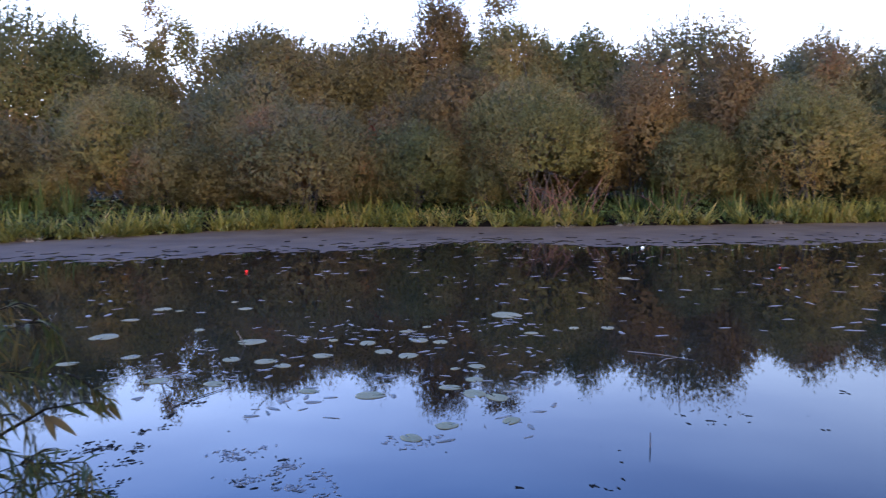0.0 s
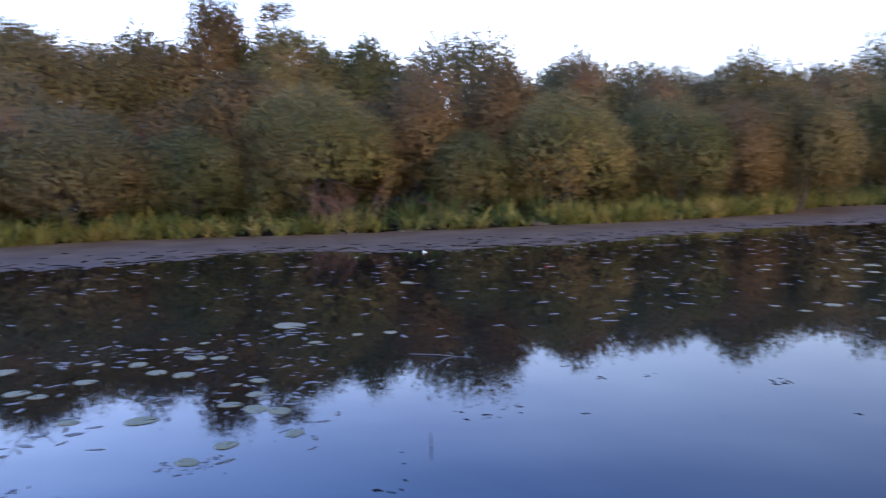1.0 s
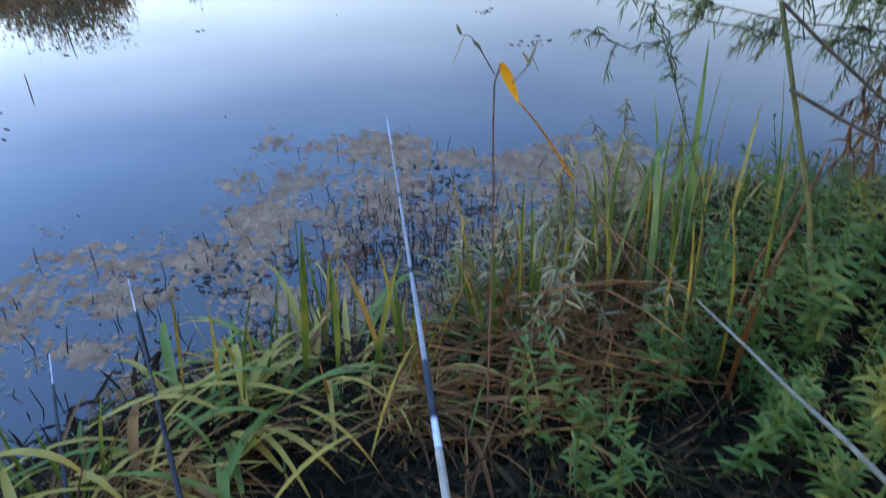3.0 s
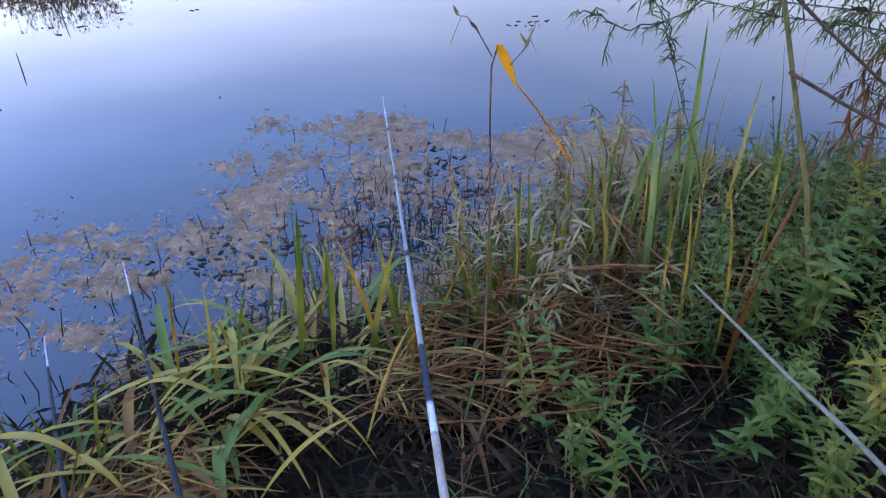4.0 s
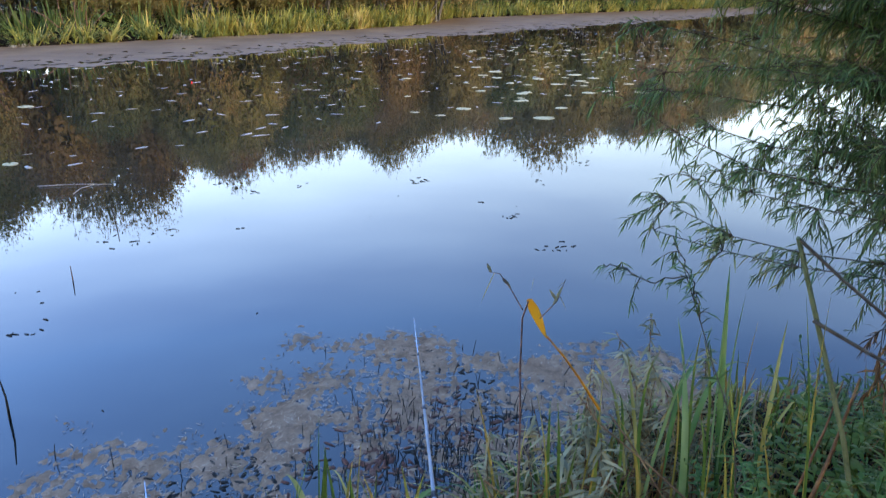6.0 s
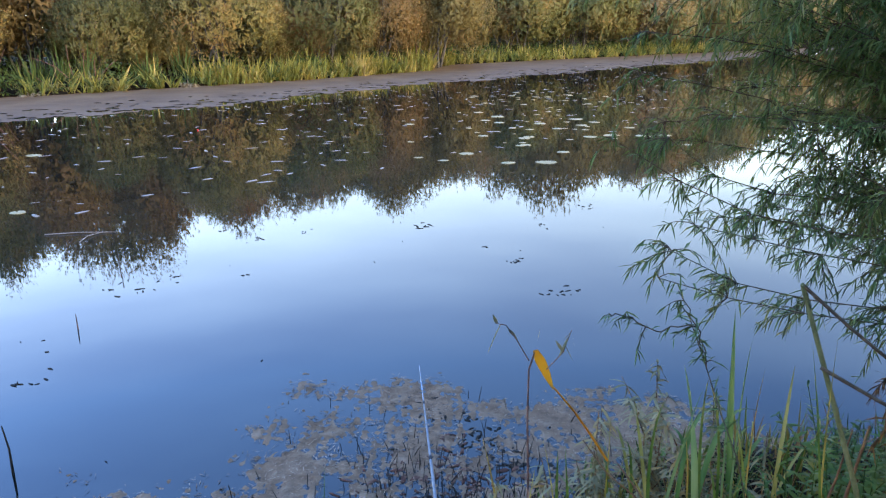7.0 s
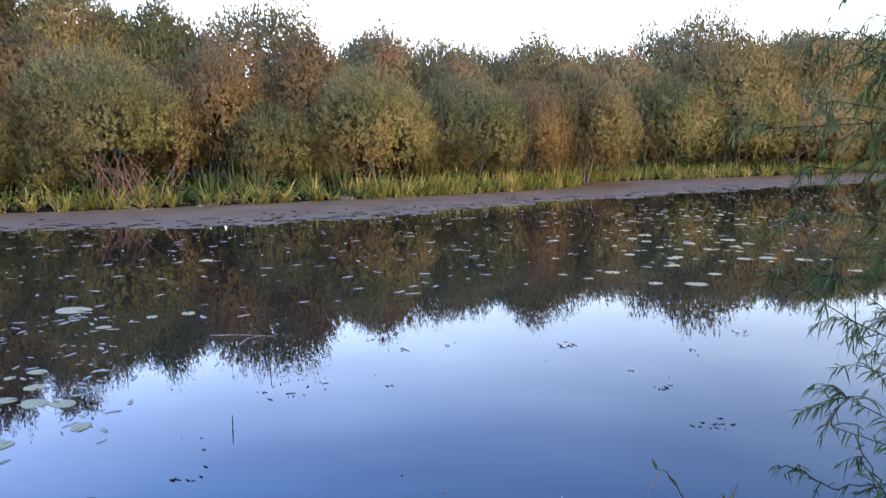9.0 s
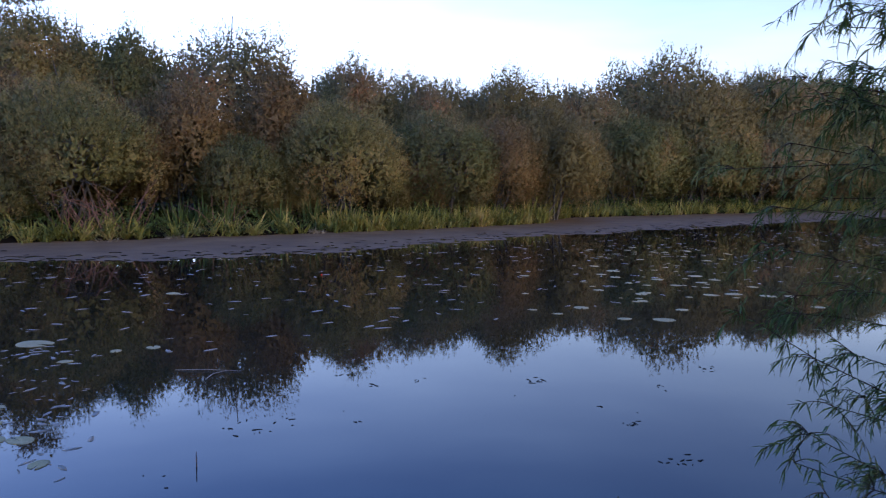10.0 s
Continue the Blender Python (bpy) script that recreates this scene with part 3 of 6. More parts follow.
def bare_stems(x, y, n, tall, seed, label):
    rng = np.random.default_rng(seed)
    z0 = float(height(x, y))
    e = base("bare_stems", x, y, z0, label, "bare stems", "bare stems under the bushes")
    for i in range(n):
        m = Mass()
        a = np.array([rng.normal() * 0.45, rng.normal() * 0.12, -0.05])
        b = a + np.array([rng.normal() * 0.7, rng.normal() * 0.2, tall * rng.uniform(0.5, 1.0)])
        tube(m, bow(a, b, rng, 0.08, 5), np.linspace(0.022, 0.007, 5) * rng.uniform(0.5, 1.1), 5)
        part("stem", m, BARE, e, smooth=True)


bare_stems(3.2, 22.2, 30, 1.6, 621, "bare reddish stems leaning under a willow bush")
bare_stems(6.8, 22.5, 9, 1.1, 622, "bare reddish twigs at the bank edge")
bare_stems(19.8, 24.3, 8, 1.4, 623, "bare russet twigs under a willow bush")
shrub("red_bush", "small bush with red autumn leaves in the thicket", -2.3, 24.3, 3.0, 0.45, L_RED, 631, 700, stems=4, leaf=(0.12, 0.05))


def dead_clump(x, y, r, seed):
    """A tussock of bleached dead grass."""
    rng = np.random.default_rng(seed)
    k = 130
    a = rng.uniform(0, 2 * np.pi, k)
    rr = r * np.sqrt(rng.random(k)) * 0.6
    z0 = float(height(x, y))
    P = np.stack([np.cos(a) * rr, np.sin(a) * rr, np.zeros(k)], 1)
    way = np.stack([np.cos(a) * 0.9, np.sin(a) * 0.9, rng.uniform(0.3, 1.2, k)], 1)
    side = np.stack([-np.sin(a), np.cos(a), np.zeros(k)], 1)
    e = base("dead_grass_tussock", x, y, z0, "bleached tussock of dead grass at the far waterline", "dead grass", "dead grass tussocks")
    m = Mass()
    lance(m, P, way, side, rng.uniform(0.3, 0.6, k) * r / 0.4, 0.03, rng.uniform(0.3, 0.8, k), 4)
    part("dead_tuft", m, BLEACHED, e)


BLEACHED = leaf_mat("bleached_grass", [(0.14, 0.10, 0.055), (0.22, 0.16, 0.09), (0.28, 0.21, 0.13), (0.34, 0.26, 0.17)])
for i, (x, y, r) in enumerate(((-1.5, 21.9, 0.4), (3.4, 21.6, 0.4), (-8.8, 19.4, 0.4), (-10.2, 18.7, 0.3), (5.2, 21.8, 0.28), (9.5, 22.1, 0.3))):
    dead_clump(x, y, r, 640 + i)


SEDGE_X = [-18, -3.4, -3.1, -0.8, -0.5, 1.2, 1.6, 4.4, 4.8, 6.7, 6.9, 7.6, 7.8, 8.4, 8.5, 8.8, 9.0, 9.7, 9.9, 20.6, 20.9, 21.8, 22.2, 60]
SEDGE_D = [0.95, 0.95, 0.7, 0.8, 0.35, 0.35, 0.65, 0.65, 0.22, 0.22, 0.95, 0.95, 0.12, 0.12, 0.9, 0.9, 0.1, 0.1, 1, 1, 0.2, 0.2, 1, 1]


def sedge_belt():
    """Broad yellow-green blades in fanned tufts along the far edge."""
    rng = np.random.default_rng(8)
    m = Mass()
    for i in range(1900):
        x = rng.uniform(-18, 60) if i > 800 else rng.uniform(-14, 24)
        dens = float(np.interp(x, SEDGE_X, SEDGE_D)) * (0.8 + 0.25 * math.sin(x * 2.3 + 1) + 0.25 * math.sin(x * 5.9))
        if rng.random() > dens:
            continue
        y = float(far_edge(x)) + abs(rng.normal()) * 0.4 - 0.1
        k = rng.integers(7, 16)
        P = np.stack([x + rng.normal(size=k) * 0.05, y + rng.normal(size=k) * 0.04, np.zeros(k)], 1)
        P[:, 2] = np.maximum(height(P[:, 0], P[:, 1]), -0.02)
        th = rng.uniform(0, 2 * np.pi, k)
        lean = rng.uniform(0.1, 1.0, k) * (0.8 if x > 9 else 1.4)
        tilt = rng.normal() * (0.18 if x > 9 else 0.35)
        way = np.stack([np.cos(th) * lean + tilt, np.sin(th) * lean - 0.1, np.ones(k)], 1)
        side = np.stack([-np.sin(th), np.cos(th), np.zeros(k)], 1)
        L = rng.uniform(0.45, 1.05, k) * rng.uniform(0.65, 1.2) * (0.75 + 0.25 * min(dens, 1))
        lance(m, P, way, side, L, rng.uniform(0.028, 0.055, k), rng.uniform(0.0, 0.75, k) ** 1.3, 3)
    tagged(new("sedge_belt", m.mesh("sedge_belt", SEDGE)), "yellow-green sedge blades along the far waterline", "sedge", kind="stuff")


sedge_belt()


def tall_grass(x, y, k, tall, seed, label, material, lean=0.25):
    """A clump of tall upright grass on the far bank."""
    rng = np.random.default_rng(seed)
    e = base("tall_grass_clump", x, y, float(height(x, y)), label, "grass", "tall grass on the far bank")
    a = rng.uniform(0, 2 * np.pi, k)
    r = rng.random(k) * 0.45
    m = Mass()
    lance(m, np.stack([np.cos(a) * r, np.sin(a) * r * 0.6, np.zeros(k)], 1), np.stack([np.cos(a) * lean * rng.random(k) * 2, np.sin(a) * lean * rng.random(k) * 2, np.ones(k)], 1), np.stack([-np.sin(a), np.cos(a), np.zeros(k)], 1), tall * rng.uniform(0.55, 1.1, k), rng.uniform(0.025, 0.05, k), rng.uniform(0.0, 0.45, k), 4)
    part("grass_tuft", m, material, e)


for i, (x, y, tall) in enumerate(((-11.4, 21.6, 1.25), (-10.7, 21.9, 1.35), (-12.0, 21.4, 1.1), (-2.6, 23.0, 1.1), (-1.3, 22.8, 1.0), (5.6, 22.9, 1.15), (6.3, 22.8, 1.1), (7.0, 22.8, 1.2), (8.6, 22.9, 1.0), (9.8, 23.0, 1.1))):
    tall_grass(x, y, 46, tall, 780 + i, "tall dark green grass behind the sedge", HERB)
tall_grass(131.1, 92.1, 9, 1.7, 795, "bleached dead reed standing over the sedge", BLEACHED, 0.12)


def bank_herbs():
    rng = np.random.default_rng(9)
    n = 44000
    x = rng.uniform(-18, 55, n)
    y = far_edge(x) + rng.uniform(0.0, 1.0, n) ** 1.7 * 12.0 + 0.08
    z = height(x, y) + rng.uniform(0, 0.62, n) * (0.55 + 0.25 * np.sin(x * 1.9) + 0.25 * np.sin(x * 4.7 + y))
    m = Mass()
    leaves(m, np.stack([x, y, z], 1), rng.normal(size=(n, 3)) * 0.7 + [0, -0.1, 0.5], rng.uniform(0.08, 0.2, n), rng.uniform(0.03, 0.06, n), rng)
    tagged(new("bank_herbs", m.mesh("bank_herbs", HERB)), "low green nettles and grass under the bushes", "herbs", kind="stuff")


bank_herbs()

# ---------------------------------------------------------------- on the water
PAD = rough_mat("lily_pad_skin", [(0.144, 0.108, 0.048), (0.216, 0.165, 0.072), (0.300, 0.228, 0.108)], 9, rough=0.65, bump=0.15, spec=0.1)
WEED = rough_mat("drifting_weed", [(0.050, 0.026, 0.013), (0.142, 0.078, 0.041), (0.232, 0.138, 0.078)], 14, rough=0.95, bump=0.4, fine=6, spec=0.02)
WEED_STRAND = leaf_mat("weed_strands", [(0.034, 0.017, 0.008), (0.122, 0.066, 0.034), (0.212, 0.124, 0.070), (0.30, 0.19, 0.115)], rough=0.9, thin=0.1, scale=4, each=0.8)
DARK_BIT = rough_mat("sodden_leaf", [(0.008, 0.007, 0.006), (0.02, 0.016, 0.012), (0.04, 0.03, 0.02)], 12, rough=0.95, spec=0.02)
PALE_BIT = rough_mat("floating_pale_leaf", [(0.081, 0.065, 0.040), (0.161, 0.125, 0.084), (0.253, 0.200, 0.140)], 12, rough=0.45)
RED = rough_mat("red_float_paint", [(0.7, 0.02, 0.01), (0.85, 0.03, 0.015), (0.9, 0.05, 0.02)], 20, rough=0.35, bump=0.05)


def pad_mesh(seed):
    """A lily pad: a wavy notched disc with a thin turned rim."""
    rng = np.random.default_rng(seed)
    k = 26
    th = np.linspace(0.16, 2 * np.pi - 0.16, k)
    r = 0.5 * (1 + 0.05 * np.sin(th * 3 + seed) + 0.03 * rng.normal(size=k))
    x, y = r * np.cos(th), r * np.sin(th) * 0.92
    top = np.stack([x, y, 0.012 + 0.02 * np.abs(np.sin(th * 2 + seed))], 1)
    mid = np.stack([x * 0.55, y * 0.55, np.full(k, 0.016)], 1)
    low = np.stack([x * 0.97, y * 0.97, np.full(k, -0.01)], 1)
    v = np.concatenate([[(0.04, 0, 0.012)], mid, top, low])
    f3 = [(0, 1 + i, 2 + i) for i in range(k - 1)]
    f4 = [(1 + i, 1 + k + i, 2 + k + i, 2 + i) for i in range(k - 1)] + [(1 + k + i, 1 + 2 * k + i, 2 + 2 * k + i, 2 + k + i) for i in range(k - 1)]
    m = Mass()
    m.add(v, f3)
    m.f.append(np.array(f4))
    return m.mesh("lily_pad", PAD, True)


PAD_MESHES = [pad_mesh(i) for i in range(5)]
PADS = [(-3.49, 9.35, 0.26), (-3.62, 8.68, 0.23), (-3.24, 9.22, 0.13), (-2.64, 8.09, 0.17), (-3.53, 7.79, 0.35), (-3.38, 6.69, 0.22), (-2.9, 6.92, 0.21), (-2.37, 6.11, 0.24), (-1.86, 6.01, 0.2), (-1.93, 7.5, 0.31), (-1.13, 6.91, 0.22), (-0.57, 7.04, 0.22), (-0.34, 6.88, 0.24), (-0.76, 7.4, 0.24)]
PADS += [(-0.25, 7.5, 0.22), (-0.04, 7.42, 0.18), (-1.12, 7.54, 0.14), (0.28, 6.48, 0.19), (0.04, 5.85, 0.2), (0.22, 5.68, 0.23), (0.24, 6.07, 0.17), (-1.06, 5.78, 0.19), (-0.57, 5.66, 0.26), (0.01, 4.96, 0.18), (-0.22, 4.73, 0.18), (0.72, 8.78, 0.43), (0.9, 7.79, 0.17), (1.38, 8.02, 0.16)]
PADS += [(2.77, 11.61, 0.25), (1.74, 8.01, 0.18), (-0.4, 7.93, 0.17), (-0.19, 8.15, 0.13), (-2.46, 9.33, 0.21), (-2.73, 9.82, 0.12), (0.09, 6.41, 0.11), (0.39, 5.58, 0.23), (0.45, 5.05, 0.18), (-1.61, 6.72, 0.23), (-1.94, 6.8, 0.21), (-1.42, 6.56, 0.17)]
PADS += [(7.6, 6.5, 0.34), (8.5, 7.7, 0.25), (8.4, 6.9, 0.24), (9.0, 8.2, 0.26), (10.8, 10.6, 0.34), (10.6, 9.3, 0.34)]
PADS += [(7.3, 7.7, 0.27), (6.7, 7.5, 0.18), (6.6, 7.9, 0.16), (10.3, 7.5, 0.34), (10.6, 7.1, 0.34), (9.9, 7.6, 0.3), (10.9, 6.9, 0.27), (10.3, 6.1, 0.24), (11.6, 9.3, 0.34), (7.2, 6.8, 0.26)]
rng = np.random.default_rng(21)
for i in range(72):
    along, across = rng.uniform(0, 1), rng.normal() * 1.1
    x, y = 8.5 + 8.0 * along + across * 0.7, 7.6 + 7.0 * along - across * 0.7
    if y < 15.5:
        PADS.append((x, y, rng.uniform(0.08, 0.26)))
for i, (x, y, wd) in enumerate(PADS):
    wd *= 0.85 if x > 6 else 0.9
    ob = new("lily_pad", PAD_MESHES[i % 5])
    ob.matrix_world = pose(x, y, 0.001, rng.uniform(-0.5, 0.5), rng.uniform(-0.5, 0.5), rng.uniform(0, 360)) @ Matrix.Diagonal((wd, wd * rng.uniform(0.75, 1.0), 0.08, 1))
    tagged(ob, "pale grey-green round lily pad floating flat on the pond", "lily pad", "lily pads on the pond")


def flecks(name, label, material, n, area, size, seed, clump=0.0):
    """Small leaves and bits that drift on the water."""
    rng = np.random.default_rng(seed)
    x0, x1, y0, y1 = area
    x, y = rng.uniform(x0, x1, n), rng.uniform(y0, y1, n)
    if clump:
        cx, cy = rng.uniform(x0, x1, n // 9 + 1), rng.uniform(y0, y1, n // 9 + 1)
        j = rng.integers(len(cx), size=n)
        x, y = cx[j] + rng.normal(size=n) * clump, cy[j] + rng.normal(size=n) * clump
    keep = (y > near_edge(x) + 0.1) & (y < np.interp(x, MUD_X, MUD_Y) - 0.1)
    x, y = x[keep], y[keep]
    k = len(x)
    m = Mass()
    th = np.linspace(0, 2 * np.pi, 7)[:-1]
    L = rng.uniform(size[0], size[1], k)[:, None]
    W = L * rng.uniform(0.15, 0.42, k)[:, None]
    a = rng.uniform(0, 2 * np.pi, k)[:, None]
    px = np.cos(th)[None] * L / 2 * rng.uniform(0.75, 1.2, (k, 6))
    py = np.sin(th)[None] * W / 2 * rng.uniform(0.75, 1.2, (k, 6))
    X, Y = x[:, None] + px * np.cos(a) - py * np.sin(a), y[:, None] + px * np.sin(a) + py * np.cos(a)
    Z = 0.0015 + 0.003 * rng.random((k, 6))
    v = np.stack([X, Y, Z], -1)
    low = v.copy()
    low[..., 2] = -0.003
    v = np.concatenate([v, low], 1)
    b = np.arange(k)[:, None] * 12
    m.add(v.reshape(-1, 3), b + np.arange(6)[None])
    m.f.append(np.concatenate([b + np.array([[i, i + 6, (i + 1) % 6 + 6, (i + 1) % 6]]) for i in range(6)]))
    return tagged(new(name, m.mesh(name, material)), label, "floating leaves", kind="stuff")


SUNK = rough_mat("sunken_weed", [(0.095, 0.079, 0.064), (0.171, 0.140, 0.112), (0.266, 0.210, 0.160)], 16, rough=0.6, spec=0.15)
DRIFT = [(-1.91, 5.5, 26, 0.12), (-1.92, 5.18, 16, 0.1), (-1.9, 4.95, 16, 0.1), (-2.09, 4.64, 30, 0.14), (-2.22, 4.55, 30, 0.14), (-1.89, 4.03, 26, 0.16), (-1.92, 4.59, 20, 0.1), (-2.26, 4.41, 30, 0.15), (-1.97, 4.84, 14, 0.1), (-2.0, 4.3, 20, 0.14)]
SUNKEN = [(-0.88, 4.25, 34, 0.14), (-1.19, 4.47, 20, 0.1), (-0.69, 3.94, 26, 0.12), (-0.21, 4.69, 22, 0.12), (-1.0, 4.09, 22, 0.1), (-1.32, 4.43, 16, 0.08)]
TWIG_A, TWIG_B = (-1.91, 5.57, 0.006), (-1.65, 6.01, 0.006)
flecks("floating_leaves", "pale fallen leaves drifting on dark water", PALE_BIT, 950, (-10, 26, 7.5, 17.5), (0.05, 0.20), 31)
flecks("floating_leaves", "pale bits of leaf between the lily pads", PALE_BIT, 260, (-3.5, 1.2, 5.2, 8.4), (0.03, 0.14), 32, 0.22)
for i, (x, y, k, r) in enumerate(DRIFT):
    flecks("leaf_drift", "drift of dark sodden leaves by the willow sapling", DARK_BIT, k, (x - r, x + r, y - r * 0.8, y + r * 0.8), (0.012, 0.05), 340 + i, r * 0.3)
for i, (x, y, k, r) in enumerate(SUNKEN):
    flecks("weed_patch", "pale patch of weed just at the surface", SUNK, k * 2, (x - r * 1.4, x + r * 1.4, y - r, y + r), (0.01, 0.045), 380 + i, r * 0.3)
flecks("floating_debris", "fine dark specks on the open water", DARK_BIT, 80, (-3, 11, 2.6, 8.5), (0.008, 0.026), 35)
for i, (x, y, k, r) in enumerate(((4.28, 5.06, 9, 0.09), (4.16, 3.78, 8, 0.07), (2.48, 4.83, 2, 0.03), (2.98, 5.62, 3, 0.04), (6.05, 4.56, 8, 0.09), (4.23, 4.19, 2, 0.03), (3.88, 3.06, 12, 0.11), (2.91, 5.97, 4, 0.1),
                                 (5.12, 4.32, 6, 0.08), (3.44, 5.62, 5, 0.09), (0.9, 4.02, 7, 0.09), (1.84, 5.12, 16, 0.2), (0.38, 3.98, 2, 0.03), (-1.03, 4.34, 10, 0.12), (-1.06, 4.05, 12, 0.12))):
    flecks("leaf_clump", "small clump of dark sodden leaves on the pond", DARK_BIT, k, (x - r * 1.3, x + r * 1.3, y - r, y + r), (0.018, 0.055), 360 + i)


def weed_mat(name, x0, x1, outer, seed, cover):
    """Ragged rafts of beige weed at the surface by the near bank."""
    step = 0.0125
    xs = np.arange(x0, x1, step)
    ys = np.arange(1.2, 3.3, step)
    X, Y = np.meshgrid(xs, ys, indexing="ij")
    h = np.zeros_like(X)
    for i in range(X.shape[0]):
        for j in range(X.shape[1]):
            p = Vector((X[i, j] * 3.2, Y[i, j] * 3.2, seed))
            h[i, j] = noise.noise(p * 0.6) * 0.40 + noise.noise(p * 1.7) * 0.48 + noise.noise(p * 4.5) * 0.34 + noise.noise(p * 11) * 0.30 + noise.noise(p * 24) * 0.26
    edge = np.interp(X, outer[0], outer[1])
    inside = (edge - Y) / 0.28
    shore = (Y - near_edge(X) + 0.1) / 0.2
    keepv = h * 1.25 + np.clip(inside, -2, 0.3) * 0.55 + np.clip(shore, -2, 0.25) * 0.4 + cover - 0.26 * np.clip((1.15 - X) / 0.9, 0, 1)
    ids = np.arange(X.size).reshape(X.shape)
    Z = np.clip(keepv, -0.2, 0.5) * 0.008 + 0.002 * np.sin(X * 90) * np.sin(Y * 80)
    q = np.stack([ids[:-1, :-1], ids[1:, :-1], ids[1:, 1:], ids[:-1, 1:]], -1).reshape(-1, 4)
    ok = keepv.ravel()[q].max(1) > 0
    m = Mass()
    jit = np.random.default_rng(int(seed)).normal(size=(2,) + X.shape) * 0.003
    m.add(np.stack([X + jit[0], Y + jit[1], Z], -1), q[ok])
    me = m.mesh(name, WEED, True)
    bm = bmesh.new()
    bm.from_mesh(me)
    bmesh.ops.delete(bm, geom=[v for v in bm.verts if not v.link_faces], context='VERTS')
    bm.to_mesh(me)
    bm.free()
    # loose strands that lie over the raft and past its edges
    rng = np.random.default_rng(int(seed) + 1)
    gi = np.argwhere(keepv > -0.12)
    gi = gi[rng.choice(len(gi), 9000)]
    x, y = X[gi[:, 0], gi[:, 1]] + rng.normal(size=9000) * 0.01, Y[gi[:, 0], gi[:, 1]] + rng.normal(size=9000) * 0.01
    a = rng.uniform(0, 2 * np.pi, 9000)
    ms = Mass()
    lance(ms, np.stack([x, y, rng.uniform(0.003, 0.008, 9000)], 1), np.stack([np.cos(a), np.sin(a), np.zeros(9000)], 1), np.stack([-np.sin(a), np.cos(a), np.zeros(9000)], 1), rng.uniform(0.010, 0.036, 9000), rng.uniform(0.0015, 0.0045, 9000), 0.0, 2)
    tagged(new("weed_strands", ms.mesh("weed_strands", WEED_STRAND)), "beige strands of dead weed on the water", "pond weed", kind="stuff")
    return tagged(new(name, me), "beige brown raft of weed at the water surface", "pond weed", kind="stuff")


weed_mat("weed_raft", -0.6, 3.2, ([-0.6, -0.35, 0.2, 0.53, 0.7, 0.98, 1.24, 1.38, 1.85, 2.09, 2.42, 2.6, 2.75, 3.2], [1.5, 2.1, 2.5, 2.75, 2.9, 2.6, 2.42, 2.7, 2.95, 2.85, 2.5, 2.15, 1.95, 1.5]), 5.0, -0.24)


def weed_stubs():
    """Short dead stems that stand out of the weed."""
    rng = np.random.default_rng(41)
    m = Mass()
    for i in range(420):
        x = rng.normal(1.72, 0.22) if i < 330 else rng.uniform(0.3, 2.6)
        y = near_edge(x) + abs(rng.normal()) * 0.35 + 0.12
        lean = rng.normal(size=2) * 0.25
        L = rng.uniform(0.015, 0.085)
        tube(m, [(x, y, -0.01), (x + lean[0] * L * 0.5, y + lean[1] * L * 0.5, L * 0.5), (x + lean[0] * L, y + lean[1] * L, L)], [0.0022, 0.002, 0.0014], 4)
    tagged(new("dead_stubs", m.mesh("dead_stubs", DARK_BIT)), "short dark dead stems standing in the weed", "dead stems", kind="stuff")


weed_stubs()
RUSTY_BIT = rough_mat("rusty_dead_leaf", [(0.03, 0.012, 0.008), (0.075, 0.03, 0.018), (0.14, 0.07, 0.04)], 12, rough=0.85, spec=0.05)
flecks("dead_leaves", "rusty dead leaves caught in the weed", RUSTY_BIT, 260, (1.35, 2.1, 1.62, 2.15), (0.015, 0.06), 371, 0.07)
flecks("dead_leaves", "dark dead leaves caught in the weed", DARK_BIT, 260, (0.6, 2.3, 1.7, 2.4), (0.012, 0.045), 372, 0.06)


def fishing_float(x, y, size=1.0):
    e = base("fishing_float", x, y, 0, "small red fishing float on dark water", "fishing float", "fishing floats")
    body, tip = Mass(), Mass()
    z = np.array([-0.015, 0.0, 0.018, 0.036, 0.045]) * size
    tube(body, np.stack([np.zeros(5), np.zeros(5), z], 1), np.array([0.004, 0.015, 0.024, 0.019, 0.004]) * size, 12)
    tube(tip, [(0, 0, 0.04 * size), (0, 0, 0.06 * size), (0.002, 0, 0.08 * size)], [0.004, 0.003, 0.002], 6)
    part("body", body, RED, e, "red painted float body", True)
    part("antenna", tip, DARK_BIT, e, "thin dark antenna")


fishing_float(-3.31, 12.69)
fishing_float(5.59, 12.61, 0.5)


def twig(name, label, pts, r0, r1, material, category="twig", sides=6):
    m = Mass()
    tube(m, pts, np.linspace(r0, r1, len(pts)), sides)
    return tagged(new(name, m.mesh(name, material, True)), label, category)


STRAW = rough_mat("dry_straw", [(0.022, 0.008, 0.002), (0.083, 0.032, 0.008), (0.188, 0.090, 0.025)], 14, rough=0.7, bump=0.2, spec=0.1)
CANE = rough_mat("grey_dry_cane", [(0.06, 0.05, 0.03), (0.11, 0.092, 0.058), (0.17, 0.145, 0.095)], 30, rough=0.9, bump=0.3, spec=0.04)
twig("dead_twig", "thin dark dead twig standing in the water", [(0.592, 3.126, -0.100), (0.592, 3.126, 0.000), (0.593, 3.126, 0.103), (0.582, 3.127, 0.206)], 0.007, 0.0025, DARK_BIT)
twig("floating_twig", "pale forked twig floating on dark water", [(1.7, 6.95, 0.006), (1.95, 6.8, 0.012), (2.2, 6.62, 0.006)], 0.005, 0.003, PALE_BIT)
twig("floating_twig", "pale bent twig floating on dark water", [(1.85, 6.5, 0.006), (1.95, 6.62, 0.015), (2.08, 6.7, 0.006)], 0.005, 0.003, PALE_BIT)
